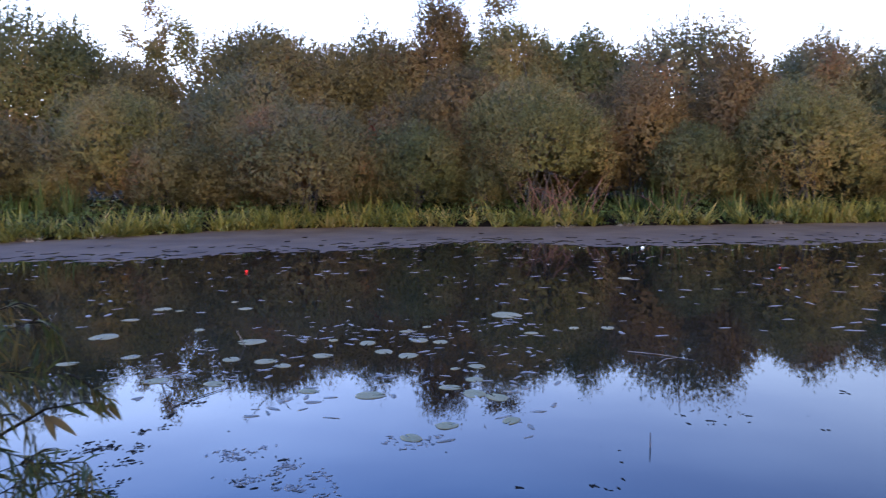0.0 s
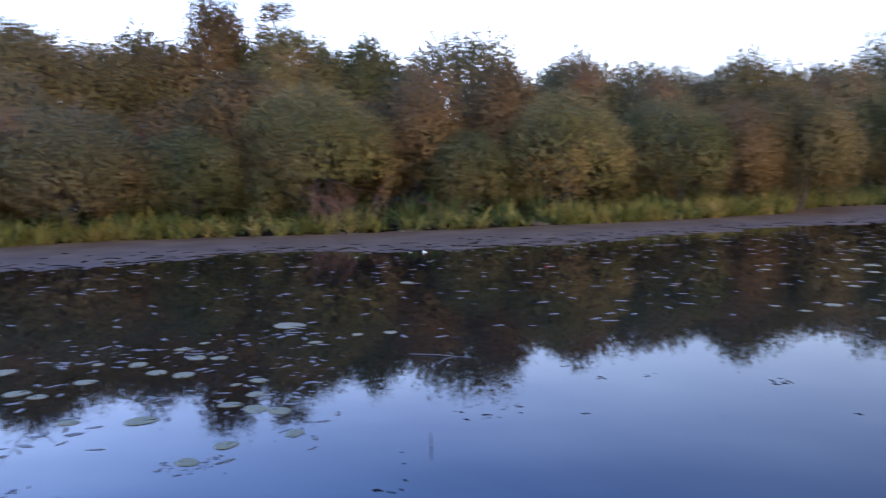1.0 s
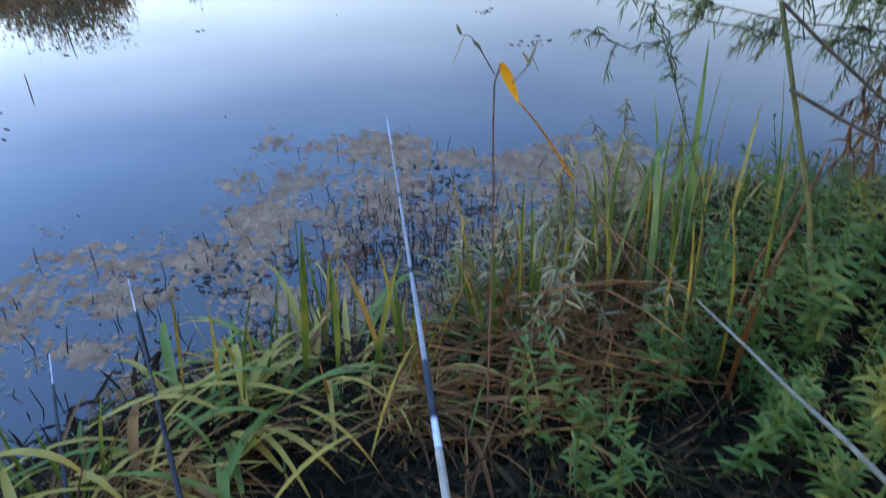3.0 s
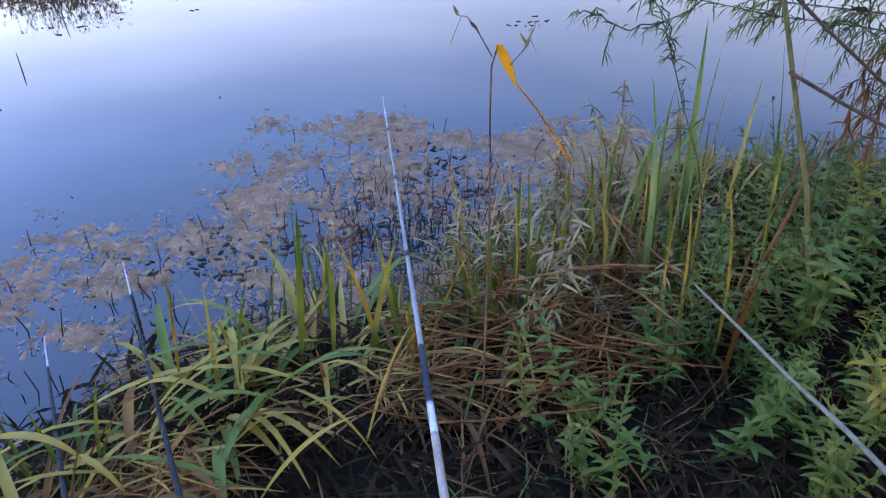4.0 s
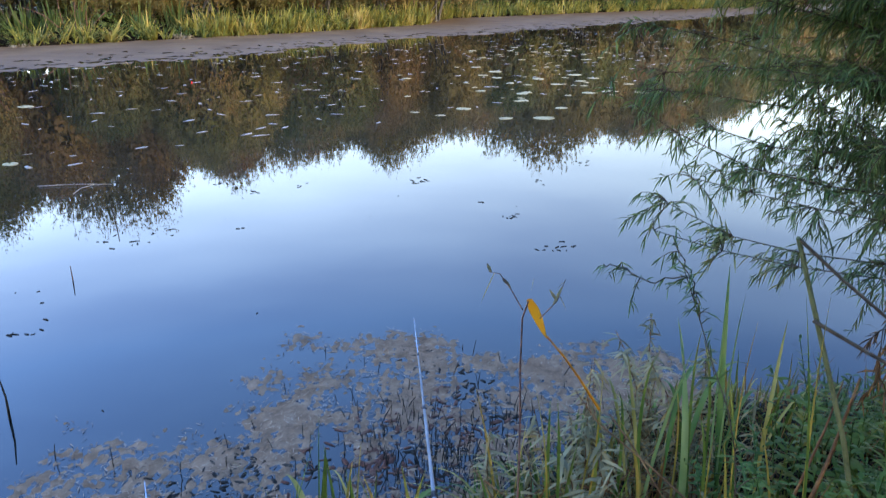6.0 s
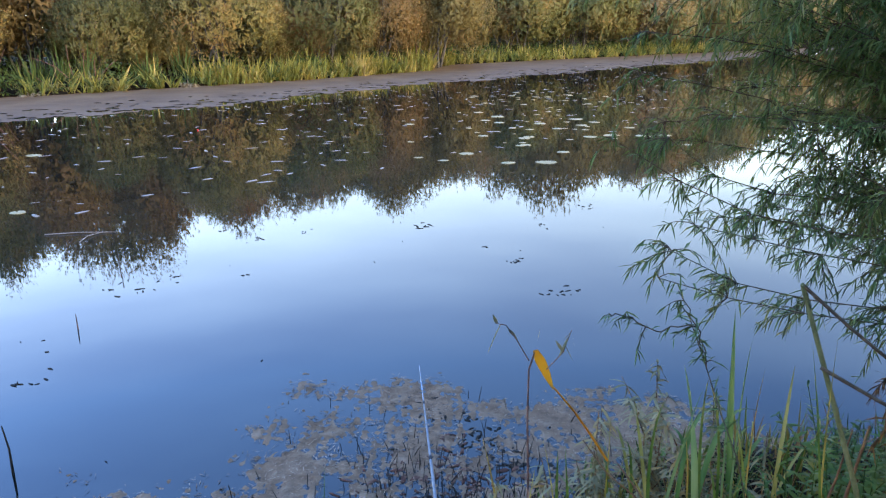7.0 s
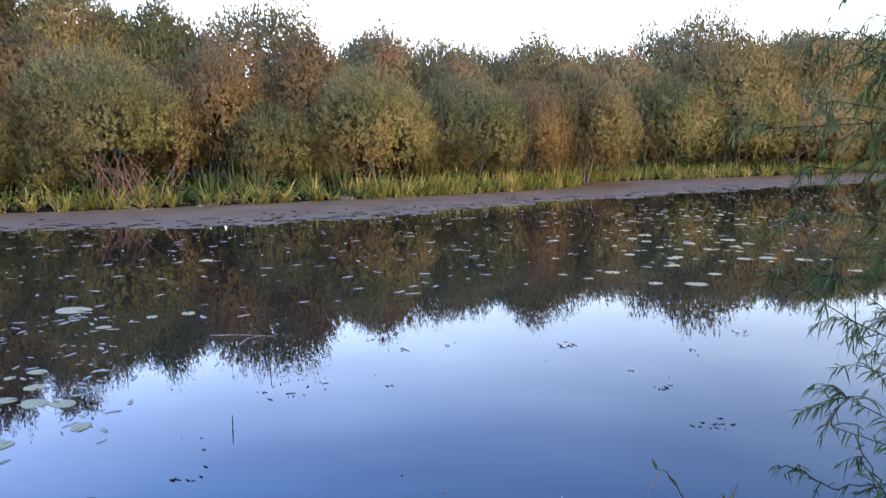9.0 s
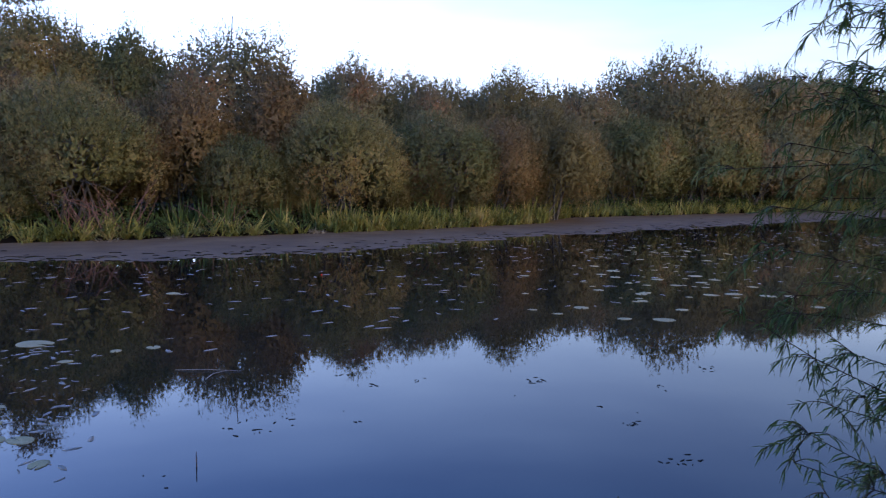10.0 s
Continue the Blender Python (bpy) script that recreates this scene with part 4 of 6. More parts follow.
twig("floating_twig", "thin dark twig floating on the pond", [TWIG_A, TWIG_B], 0.0035, 0.002, DARK_BIT)
twig("dead_twig", "thin reddish twig standing in the water", [(1.256, 4.533, -0.100), (1.255, 4.533, 0.046), (1.254, 4.533, 0.093)], 0.005, 0.002, BARE)
twig("dead_twig", "thin pale bent stem over lily pads", [(-1.93, 7.3, -0.02), (-1.97, 7.3, 0.06), (-2.02, 7.3, 0.16)], 0.008, 0.006, PALE_BIT)

twig("dead_branch", "bare dead branch leaning out of a willow bush", [(4.3, 22.3, 0.02), (3.6, 22.4, 0.55), (2.9, 22.55, 0.95), (2.2, 22.7, 1.25)], 0.024, 0.012, BARE, "dead branch")

# ---------------------------------------------------------------- near bank
BLADE = leaf_mat("green_sedge_blade", [(0.016, 0.034, 0.005), (0.037, 0.062, 0.009), (0.080, 0.098, 0.014), (0.185, 0.142, 0.024)], rough=0.45, thin=0.25, scale=3)
BLADE_DRY = leaf_mat("yellowing_sedge_blade", [(0.070, 0.060, 0.008), (0.150, 0.105, 0.014), (0.235, 0.150, 0.026), (0.230, 0.095, 0.016)], rough=0.5, thin=0.2, scale=3)
HERB_NEAR = leaf_mat("bank_mint_leaves", [(0.018, 0.033, 0.005), (0.037, 0.063, 0.010), (0.078, 0.092, 0.015), (0.20, 0.13, 0.018)], rough=0.5, thin=0.25, scale=3)
WILLOW_LEAF = leaf_mat("willow_leaves", [(0.040, 0.058, 0.013), (0.064, 0.086, 0.019), (0.098, 0.112, 0.027), (0.18, 0.15, 0.042)], rough=0.5, thin=0.35, scale=3, each=0.7)
YELLOW = leaf_mat("yellow_autumn_leaf", [(0.42, 0.13, 0.006), (0.54, 0.18, 0.008), (0.58, 0.22, 0.01), (0.36, 0.10, 0.008)], rough=0.45, thin=0.35, scale=20)
SAPLING_LEAF = leaf_mat("sapling_leaves", [(0.06, 0.06, 0.012), (0.105, 0.095, 0.020), (0.16, 0.120, 0.026), (0.25, 0.135, 0.032)], rough=0.5, thin=0.35, scale=6, each=0.8)
OCHRE = leaf_mat("ochre_dying_leaf", [(0.22, 0.10, 0.03), (0.30, 0.15, 0.045), (0.36, 0.2, 0.06)], rough=0.5, thin=0.3, scale=20)
TWIG_BROWN = rough_mat("brown_twig", [(0.022, 0.013, 0.007), (0.045, 0.028, 0.015), (0.085, 0.055, 0.030)], 40, rough=0.85, spec=0.04)


def blade_mesh(name, root, crown, tip, width, material, segs=9):
    """One grass blade with a folded midrib, bowed from root over crown to tip."""
    a, c, b = (np.asarray(p, float) for p in (root, crown, tip))
    s = np.linspace(0, 1, segs)[:, None]
    line = (1 - s) ** 2 * a + 2 * s * (1 - s) * c + s * s * b
    tang = unit(np.gradient(line, axis=0))
    side = unit(np.cross(tang, [0.13, 0.21, 1.0]) + 1e-6)
    if np.linalg.norm(np.cross(tang[0], [0, 0, 1.0])) < 0.15:
        side = np.repeat(unit(np.array([[0.72, -0.69, 0.0]])), segs, 0)
    nor = np.cross(side, tang)
    w = width * 0.5 * (np.minimum(1, 0.55 + 1.6 * s) * (1 - s ** 3) + 0.02)
    v = np.stack([line - side * w, line - nor * w * 0.35, line + side * w], 1).reshape(-1, 3)
    f = [(3 * i + k, 3 * i + k + 1, 3 * i + k + 4, 3 * i + k + 3) for i in range(segs - 1) for k in (0, 1)]
    m = Mass()
    m.add(v, f)
    return m.mesh(name, material, True)


def tuft(label, x, y, count, spread_r, tall, seed, dry=0.2, bent=0.3, width=(0.006, 0.013), lean_to=(0, 0), name="sedge_tuft"):
    rng = np.random.default_rng(seed)
    z0 = max(float(height(x, y)), -0.05)
    e = base(name, x, y, z0, label, "sedge", "sedge tufts on the near bank")
    for i in range(count):
        a = rng.uniform(0, 2 * np.pi)
        r = spread_r * math.sqrt(rng.random())
        px, py = math.cos(a) * r, math.sin(a) * r
        root = np.array([px, py, float(height(x + px, y + py)) - z0 - 0.02])
        root[2] = max(root[2], -0.05)
        L = rng.uniform(*tall)
        out = np.array([math.cos(a) + rng.normal() * 0.5 + lean_to[0], math.sin(a) + rng.normal() * 0.5 + lean_to[1], 0])
        out /= np.linalg.norm(out)
        if rng.random() < bent:
            crown = root + out * L * 0.35 + [0, 0, L * rng.uniform(0.5, 0.75)]
            tip = root + out * L * rng.uniform(0.8, 1.0) + [0, 0, L * rng.uniform(-0.05, 0.3)]
            tip[2] = max(tip[2], 0.03 - z0)
        else:
            k = rng.uniform(0.06, 0.5)
            crown = root + out * L * k * 0.3 + [0, 0, L * 0.55]
            tip = root + out * L * k + [0, 0, L]
        mat = BLADE_BROWN if dry > 1 else BLADE_DRY if rng.random() < dry else BLADE
        ob = new("blade", blade_mesh("blade", root, crown, tip, rng.uniform(*width), mat))
        ob.parent = e
    return e


tuft("tuft of upright green sedge at the water's edge", 1.17, 1.56, 26, 0.11, (0.22, 0.50), 51, dry=0.2, bent=0.3, width=(0.005, 0.012))
tuft("small tuft of green sedge with bent blades", 0.86, 1.55, 16, 0.12, (0.22, 0.42), 52, dry=0.3, bent=0.5, width=(0.005, 0.014))
tuft("low tuft of bent yellowing sedge", 1.00, 1.38, 22, 0.17, (0.32, 0.58), 53, dry=0.5, bent=0.95, width=(0.014, 0.030))
tuft("low tuft of bent yellowing sedge", 0.66, 1.34, 20, 0.17, (0.30, 0.52), 54, dry=0.55, bent=0.95, width=(0.014, 0.030))
tuft("fresh green sedge tuft on the bank", 0.30, 1.40, 16, 0.10, (0.25, 0.4), 55, dry=0.1, bent=0.7, width=(0.010, 0.018))
tuft("tuft of broad pale sedge beside the rod", 1.14, 1.18, 12, 0.07, (0.3, 0.5), 56, dry=0.6, bent=0.5, width=(0.010, 0.018))
tuft("dense green sedge tuft on the bank edge", 1.72, 1.28, 56, 0.18, (0.12, 0.30), 57, dry=0.3, bent=0.4)
tuft("dark green upright sedge tuft by the weed", 1.52, 1.30, 34, 0.12, (0.16, 0.38), 67, dry=0.15, bent=0.3, width=(0.005, 0.011))
tuft("dark green upright sedge tuft by the dead mat", 1.60, 1.12, 26, 0.12, (0.20, 0.42), 68, dry=0.15, bent=0.4, width=(0.005, 0.011))
tuft("dense green sedge tuft on the bank edge", 1.98, 1.30, 60, 0.20, (0.12, 0.30), 58, dry=0.5, bent=0.45)
tuft("mixed green and straw sedge tuft", 1.50, 1.10, 40, 0.18, (0.3, 0.6), 59, dry=0.5, bent=0.7)
tuft("tall green reed tuft by the water", 2.35, 1.30, 20, 0.16, (0.15, 0.36), 60, dry=0.3, bent=0.35, width=(0.006, 0.014))
tuft("tall green reed tuft by the water", 2.72, 1.20, 14, 0.15, (0.12, 0.30), 61, dry=0.3, bent=0.3, width=(0.006, 0.014))
tuft("tall yellow-green reeds under the willow", 2.3, 0.95, 5, 0.15, (0.3, 0.62), 62, dry=0.5, bent=0.2, width=(0.007, 0.013))
tuft("straw-coloured dead sedge tuft", 1.85, 1.04, 56, 0.24, (0.2, 0.4), 63, dry=0.85, bent=0.6)


BLADE_BROWN = leaf_mat("brown_dead_sedge_blade", [(0.022, 0.008, 0.002), (0.060, 0.023, 0.005), (0.125, 0.050, 0.011), (0.23, 0.105, 0.024)], rough=0.6, thin=0.15, scale=3)
for i, (x, y, k, r) in enumerate(((1.42, 1.02, 46, 0.2), (1.62, 0.92, 46, 0.22), (1.28, 0.84, 30, 0.16), (1.85, 0.86, 36, 0.2), (1.0, 1.15, 26, 0.14), (1.12, 0.98, 30, 0.15), (1.75, 0.78, 30, 0.2))):
    tuft("collapsed tuft of brown dead sedge", x, y, k, r, (0.2, 0.42), 650 + i, dry=1.1, bent=0.92, width=(0.005, 0.015), name="dead_sedge_tuft")
for i, (x, y) in enumerate(((2.12, 1.38), (2.5, 1.36), (2.85, 1.2), (3.05, 1.05), (2.62, 0.95), (2.2, 1.12))):
    tuft("low green sedge at the near waterline", x, y, 22, 0.16, (0.12, 0.28), 660 + i, dry=0.5, bent=0.55)


def straw_litter():
    """Dead stalks that lie over one another on the bank."""
    rng = np.random.default_rng(71)
    e = base("straw_litter", 1.5, 0.95, 0, "brown dead stalks lying flat on the bank", "straw", kind="")
    for i in range(150):
        x, y = rng.normal(1.52, 0.26), rng.normal(0.94, 0.17)
        if y > near_edge(x) - 0.05:
            y = near_edge(x) - 0.1
        a = rng.normal(-0.65, 0.5)
        L = rng.uniform(0.2, 0.6)
        z = float(height(x, y)) + rng.uniform(0.01, 0.26)
        dx, dy = math.cos(a) * L / 2, math.sin(a) * L / 2
        m = Mass()
        pts = bow((x - dx - 1.5, y - dy - 0.95, z + rng.normal() * 0.03), (x + dx - 1.5, y + dy - 0.95, z + rng.normal() * 0.04), rng, 0.06, 5)
        tube(m, pts, np.linspace(0.0034, 0.0014, 5) * rng.uniform(0.4, 1.1), 5)
        part("stalk", m, STRAW, e, smooth=True)


straw_litter()


def litter_floor():
    """Fine dead grass and short shoots over the near soil."""
    rng = np.random.default_rng(72)
    n = 5200
    x = rng.uniform(-1.5, 3.6, n)
    y = near_edge(x) - rng.uniform(0.0, 1.9, n)
    hollow = ((x - 0.82) / 0.2) ** 2 + ((y - 0.93) / 0.16) ** 2 < 1
    x, y = x[~hollow], y[~hollow]
    n = len(x)
    P = np.stack([x, y, height(x, y)], 1)
    a = rng.uniform(0, 2 * np.pi, n)
    way = np.stack([np.cos(a), np.sin(a), rng.uniform(0.0, 0.9, n)], 1)
    side = np.stack([-np.sin(a), np.cos(a), np.zeros(n)], 1)
    for nm, lab, mat, sel in (("dead_grass", "fine dead brown grass on the near soil", STRAW, slice(0, 3800)), ("young_grass", "short fresh grass on the near soil", BLADE, slice(3800, n))):
        m = Mass()
        k = len(P[sel])
        lance(m, P[sel], way[sel], side[sel], rng.uniform(0.06, 0.22, k), rng.uniform(0.003, 0.007, k), rng.uniform(0.0, 0.35, k), 4)
        tagged(new(nm, m.mesh(nm, mat)), lab, "grass", kind="stuff")


litter_floor()


# dead litter, coloured almost black to stand for shade between the stems
SHADED_LITTER = rough_mat("shade_dark_litter", [(0.004, 0.003, 0.0015), (0.011, 0.007, 0.0035), (0.03, 0.018, 0.008)], 9, rough=0.95, spec=0.02)


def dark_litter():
    """Dead blades and leaves matted over the soil, with the shade under the sedge in their colour."""
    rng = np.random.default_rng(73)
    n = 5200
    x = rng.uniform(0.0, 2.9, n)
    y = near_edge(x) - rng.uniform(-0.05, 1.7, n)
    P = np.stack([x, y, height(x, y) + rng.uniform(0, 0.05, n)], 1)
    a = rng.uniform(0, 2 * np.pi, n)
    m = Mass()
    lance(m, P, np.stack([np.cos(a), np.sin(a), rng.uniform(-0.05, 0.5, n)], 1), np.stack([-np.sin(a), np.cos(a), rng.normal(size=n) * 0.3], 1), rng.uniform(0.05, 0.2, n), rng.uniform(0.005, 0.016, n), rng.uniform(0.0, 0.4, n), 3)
    tagged(new("shaded_litter", m.mesh("shaded_litter", SHADED_LITTER)), "dead leaves matted on the bank, darkened for shade under plants", "leaf litter", kind="stuff")


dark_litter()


def arching_sedge(x, y, label, blades):
    """Broad blades that arch over the others at the edge of the bank."""
    e = base("arching_sedge", x, y, float(height(x, y)), label, "sedge", "sedge tufts on the near bank")
    o = np.array(e.location)
    for a, c, b, w, mat in blades:
        ob = new("blade", blade_mesh("blade", np.array(a) - o, np.array(c) - o, np.array(b) - o, w, mat, 12))
        ob.parent = e


arching_sedge(0.7, 1.2, "broad yellow-green sedge blades arching over the bank", (
            ((0.16, 1.50, 0.30), (0.30, 1.26, 0.50), (0.34, 1.24, 0.28), 0.026, BLADE_DRY), ((0.20, 1.33, 0.30), (0.29, 1.24, 0.36), (0.40, 1.19, 0.28), 0.014, BLADE_DRY),
            ((0.83, 0.95, 0.24), (0.90, 0.96, 0.42), (0.98, 0.95, 0.51), 0.022, BLADE_DRY), ((0.42, 1.55, 0.20), (0.53, 1.20, 0.62), (0.73, 1.25, 0.40), 0.018, BLADE),
            ((0.52, 1.38, 0.25), (0.64, 1.10, 0.66), (0.80, 1.07, 0.38), 0.02, BLADE), ((0.62, 1.16, 0.24), (0.74, 0.98, 0.66), (0.93, 0.92, 0.42), 0.022, BLADE),
            ((0.62, 1.43, 0.25), (0.62, 1.36, 0.52), (0.60, 1.29, 0.66), 0.008, BLADE_DRY), ((0.71, 1.29, 0.25), (0.69, 1.21, 0.50), (0.73, 1.17, 0.68), 0.008, BLADE),
            ((0.90, 1.31, 0.22), (0.87, 1.21, 0.55), (0.84, 1.14, 0.78), 0.018, BLADE), ((0.96, 1.25, 0.22), (0.96, 1.21, 0.48), (0.95, 1.22, 0.60), 0.015, BLADE),
            ((0.33, 1.32, 0.24), (0.41, 1.25, 0.45), (0.50, 1.21, 0.45), 0.015, BLADE_BROWN), ((0.56, 0.98, 0.24), (0.66, 0.95, 0.40), (0.79, 0.92, 0.38), 0.02, BLADE_DRY),
            ((0.72, 1.04, 0.42), (0.77, 0.93, 0.42), (0.80, 0.86, 0.26), 0.013, BLADE_DRY), ((0.51, 1.23, 0.40), (0.53, 1.16, 0.46), (0.54, 1.08, 0.36), 0.012, BLADE)))
arching_sedge(1.95, 0.92, "broad pale green sedge blades arching by the broken reed", (
            ((1.82, 0.94, 0.24), (1.92, 1.0, 0.72), (2.10, 1.0, 0.58), 0.018, BLADE), ((1.83, 0.90, 0.24), (1.97, 0.95, 0.76), (2.30, 0.95, 0.53), 0.02, BLADE),
            ((1.75, 0.95, 0.24), (1.86, 1.08, 0.50), (2.0, 1.22, 0.60), 0.012, BLADE_DRY), ((1.92, 0.82, 0.24), (2.03, 0.92, 0.68), (2.16, 1.0, 0.90), 0.018, BLADE),
            ((2.06, 0.78, 0.24), (2.16, 0.82, 0.55), (2.36, 0.89, 0.70), 0.014, BLADE_DRY), ((1.78, 1.02, 0.24), (1.92, 1.2, 0.58), (1.98, 1.28, 0.46), 0.01, BLADE_DRY),
            ((1.90, 0.92, 0.24), (1.98, 1.0, 0.60), (2.02, 1.10, 0.52), 0.016, BLADE), ((1.98, 0.86, 0.24), (2.10, 0.90, 0.62), (2.22, 0.86, 0.50), 0.018, BLADE)))



def standing_blades():
    """Tall loose blades that rise out of the matted bank beside the water."""
    rng = np.random.default_rng(77)
    e = base("tall_sedge", 1.65, 1.05, float(height(1.65, 1.05)), "loose stand of tall green and straw sedge blades", "sedge", "sedge tufts on the near bank")
    o = np.array(e.location)
    for foot, crown, tip, w, mat in (
            ((1.55, 1.02), (1.55, 1.02, 0.36), (1.57, 0.95, 0.82), 0.01, BLADE_DRY),
            ((1.82, 0.87), (1.82, 0.87, 0.67), (1.76, 0.94, 0.87), 0.022, BLADE_PALE),
            ((1.71, 0.96), (1.71, 0.96, 0.64), (1.72, 0.90, 0.81), 0.016, BLADE_PALE),
            ((1.94, 0.86), (1.94, 0.86, 0.69), (1.91, 0.87, 0.98), 0.01, BLADE_PALE),
            ((1.88, 0.87), (1.88, 0.87, 0.66), (1.83, 0.91, 0.84), 0.01, BLADE),
            ((1.88, 0.86), (1.88, 0.86, 0.66), (1.85, 0.88, 0.83), 0.012, BLADE),
            ((1.84, 0.72), (1.84, 0.72, 0.63), (1.81, 0.72, 0.92), 0.007, BLADE_DRY),
            ((1.84, 0.57), (1.84, 0.57, 0.46), (1.79, 0.65, 1.05), 0.012, BLADE),
            ((1.46, 1.06), (1.46, 1.06, 0.45), (1.43, 1.06, 0.71), 0.016, BLADE),
            ((1.49, 1.05), (1.49, 1.05, 0.44), (1.47, 1.04, 0.71), 0.014, BLADE),
            ((1.37, 1.08), (1.37, 1.08, 0.41), (1.35, 1.07, 0.60), 0.012, BLADE),
            ((1.42, 1.07), (1.42, 1.07, 0.42), (1.40, 1.07, 0.75), 0.007, BLADE_DRY),
            ((1.77, 0.95), (1.77, 0.95, 0.64), (1.76, 0.94, 0.77), 0.012, BLADE),
            ((1.80, 0.91), (1.80, 0.91, 0.60), (1.78, 0.90, 0.76), 0.009, BLADE_DRY),
            ((1.68, 1.01), (1.68, 1.01, 0.60), (1.67, 0.98, 0.67), 0.012, BLADE),
            ((1.60, 1.03), (1.60, 1.03, 0.57), (1.60, 1.00, 0.64), 0.012, BLADE),
            ((1.54, 1.05), (1.54, 1.05, 0.51), (1.54, 1.01, 0.65), 0.016, BLADE),
            ((1.95, 0.84), (1.95, 0.84, 0.66), (1.92, 0.84, 0.93), 0.008, BLADE_PALE),
            ((1.90, 0.56), (1.90, 0.56, 0.68), (1.86, 0.61, 1.06), 0.008, BLADE_DRY),
            ((1.64, 0.55), (1.64, 0.55, 0.47), (1.61, 0.57, 0.82), 0.01, BLADE_DRY),
            ((1.60, 0.49), (1.60, 0.49, 0.56), (1.59, 0.46, 0.72), 0.018, BLADE_BROWN),
            ((1.36, 1.02), (1.36, 1.02, 0.38), (1.36, 0.99, 0.62), 0.014, BLADE_BROWN),
            ((1.69, 0.68), (1.69, 0.68, 0.47), (1.65, 0.73, 0.73), 0.012, BLADE_DRY),
            ((1.63, 0.69), (1.63, 0.69, 0.43), (1.60, 0.71, 0.71), 0.01, BLADE_DRY),
            ((1.88, 0.75), (1.88, 0.75, 0.55), (1.84, 0.79, 0.75), 0.014, BLADE),
            ((1.65, 0.93), (1.65, 0.93, 0.51), (1.59, 0.97, 0.66), 0.012, BLADE_DRY),
            ((1.76, 0.81), (1.76, 0.81, 0.53), (1.75, 0.78, 0.72), 0.013, BLADE),
    ):
        x, y = foot
        z = max(float(height(x, y)), -0.05)
        bend = rng.normal(size=3) * [0.05, 0.05, 0.03]
        nod = rng.normal(size=3) * [0.025, 0.025, 0.01] - [0, 0, 0.03 * rng.random()]
        ob = new("blade", blade_mesh("blade", np.array([x, y, z - 0.03]) - o, np.array(crown) + bend - o, np.array(tip) + nod - o, w * rng.uniform(0.6, 0.9), mat, 14))
        ob.parent = e


BLADE_PALE = leaf_mat("pale_sedge_blade", [(0.075, 0.105, 0.030), (0.11, 0.14, 0.042), (0.15, 0.17, 0.055), (0.20, 0.20, 0.07)], rough=0.5, thin=0.3, scale=6)
standing_blades()


def matted_sedge():
    """Broad fallen blades that lie crosswise over the edge of the bank, and fibrous dead clumps under them."""
    rng = np.random.default_rng(76)
    e = base("matted_sedge", 0.65, 1.2, float(height(0.65, 1.2)), "fallen green and straw sedge blades matted over the bank", "sedge", "sedge tufts on the near bank")
    o = np.array(e.location)
    for i in range(95):
        x = rng.uniform(0.12, 1.12)
        y = rng.uniform(0.98, 1.5) - 0.25 * max(0, x - 0.75)
        if ((x - 0.80) / 0.26) ** 2 + ((y - 1.0) / 0.16) ** 2 < 1:
            continue
        z = float(height(x, y)) + rng.uniform(0.0, 0.13)
        a = rng.normal(-0.35, 0.75) + (math.pi if rng.random() < 0.35 else 0)
        L = rng.uniform(0.18, 0.46)
        way = np.array([math.cos(a), math.sin(a), 0])
        root = np.array([x, y, z - 0.02])
        tip = root + way * L + [0, 0, rng.uniform(-0.08, 0.06)]
        tip[2] = max(tip[2], float(height(tip[0], tip[1])) + 0.02, 0.02)
        mat = (BLADE_DRY, BLADE, BLADE_DRY, BLADE_BROWN)[rng.integers(4)]
        ob = new("blade", blade_mesh("blade", root - o, root + way * L * 0.5 + [0, 0, rng.uniform(0.04, 0.20)] - o, tip - o, rng.uniform(0.010, 0.026), mat, 8))
        ob.parent = e
    for x, y, r in ((0.40, 1.17, 0.12), (0.26, 1.14, 0.09), (1.0, 1.02, 0.08)):
        z = float(height(x, y))
        c = base("dead_grass_clump", x, y, z, "fibrous clump of brown dead grass on the bank", "dead grass", "dead grass clumps on the near bank")
        for nm, mat, k in (("brown_tuft", BLADE_BROWN, 150), ("straw_tuft", BLADE_DRY, 30)):
            a = rng.uniform(0, 2 * np.pi, k)
            P = np.stack([np.cos(a) * r * 0.5 * rng.random(k), np.sin(a) * r * 0.5 * rng.random(k), rng.uniform(0.02, 0.10, k)], 1)
            m = Mass()
            P[:, :2] += rng.normal(size=(k, 2)) * r * 0.5
            a = rng.normal(-0.7, 0.8, k)
            lance(m, P, np.stack([np.cos(a), np.sin(a), rng.uniform(-0.1, 0.7, k)], 1), np.stack([-np.sin(a), np.cos(a), rng.normal(size=k) * 0.4], 1), rng.uniform(0.08, 0.28, k), rng.uniform(0.003, 0.009, k), rng.uniform(0.1, 0.7, k), 5)
            part(nm, m, mat, c)


matted_sedge()


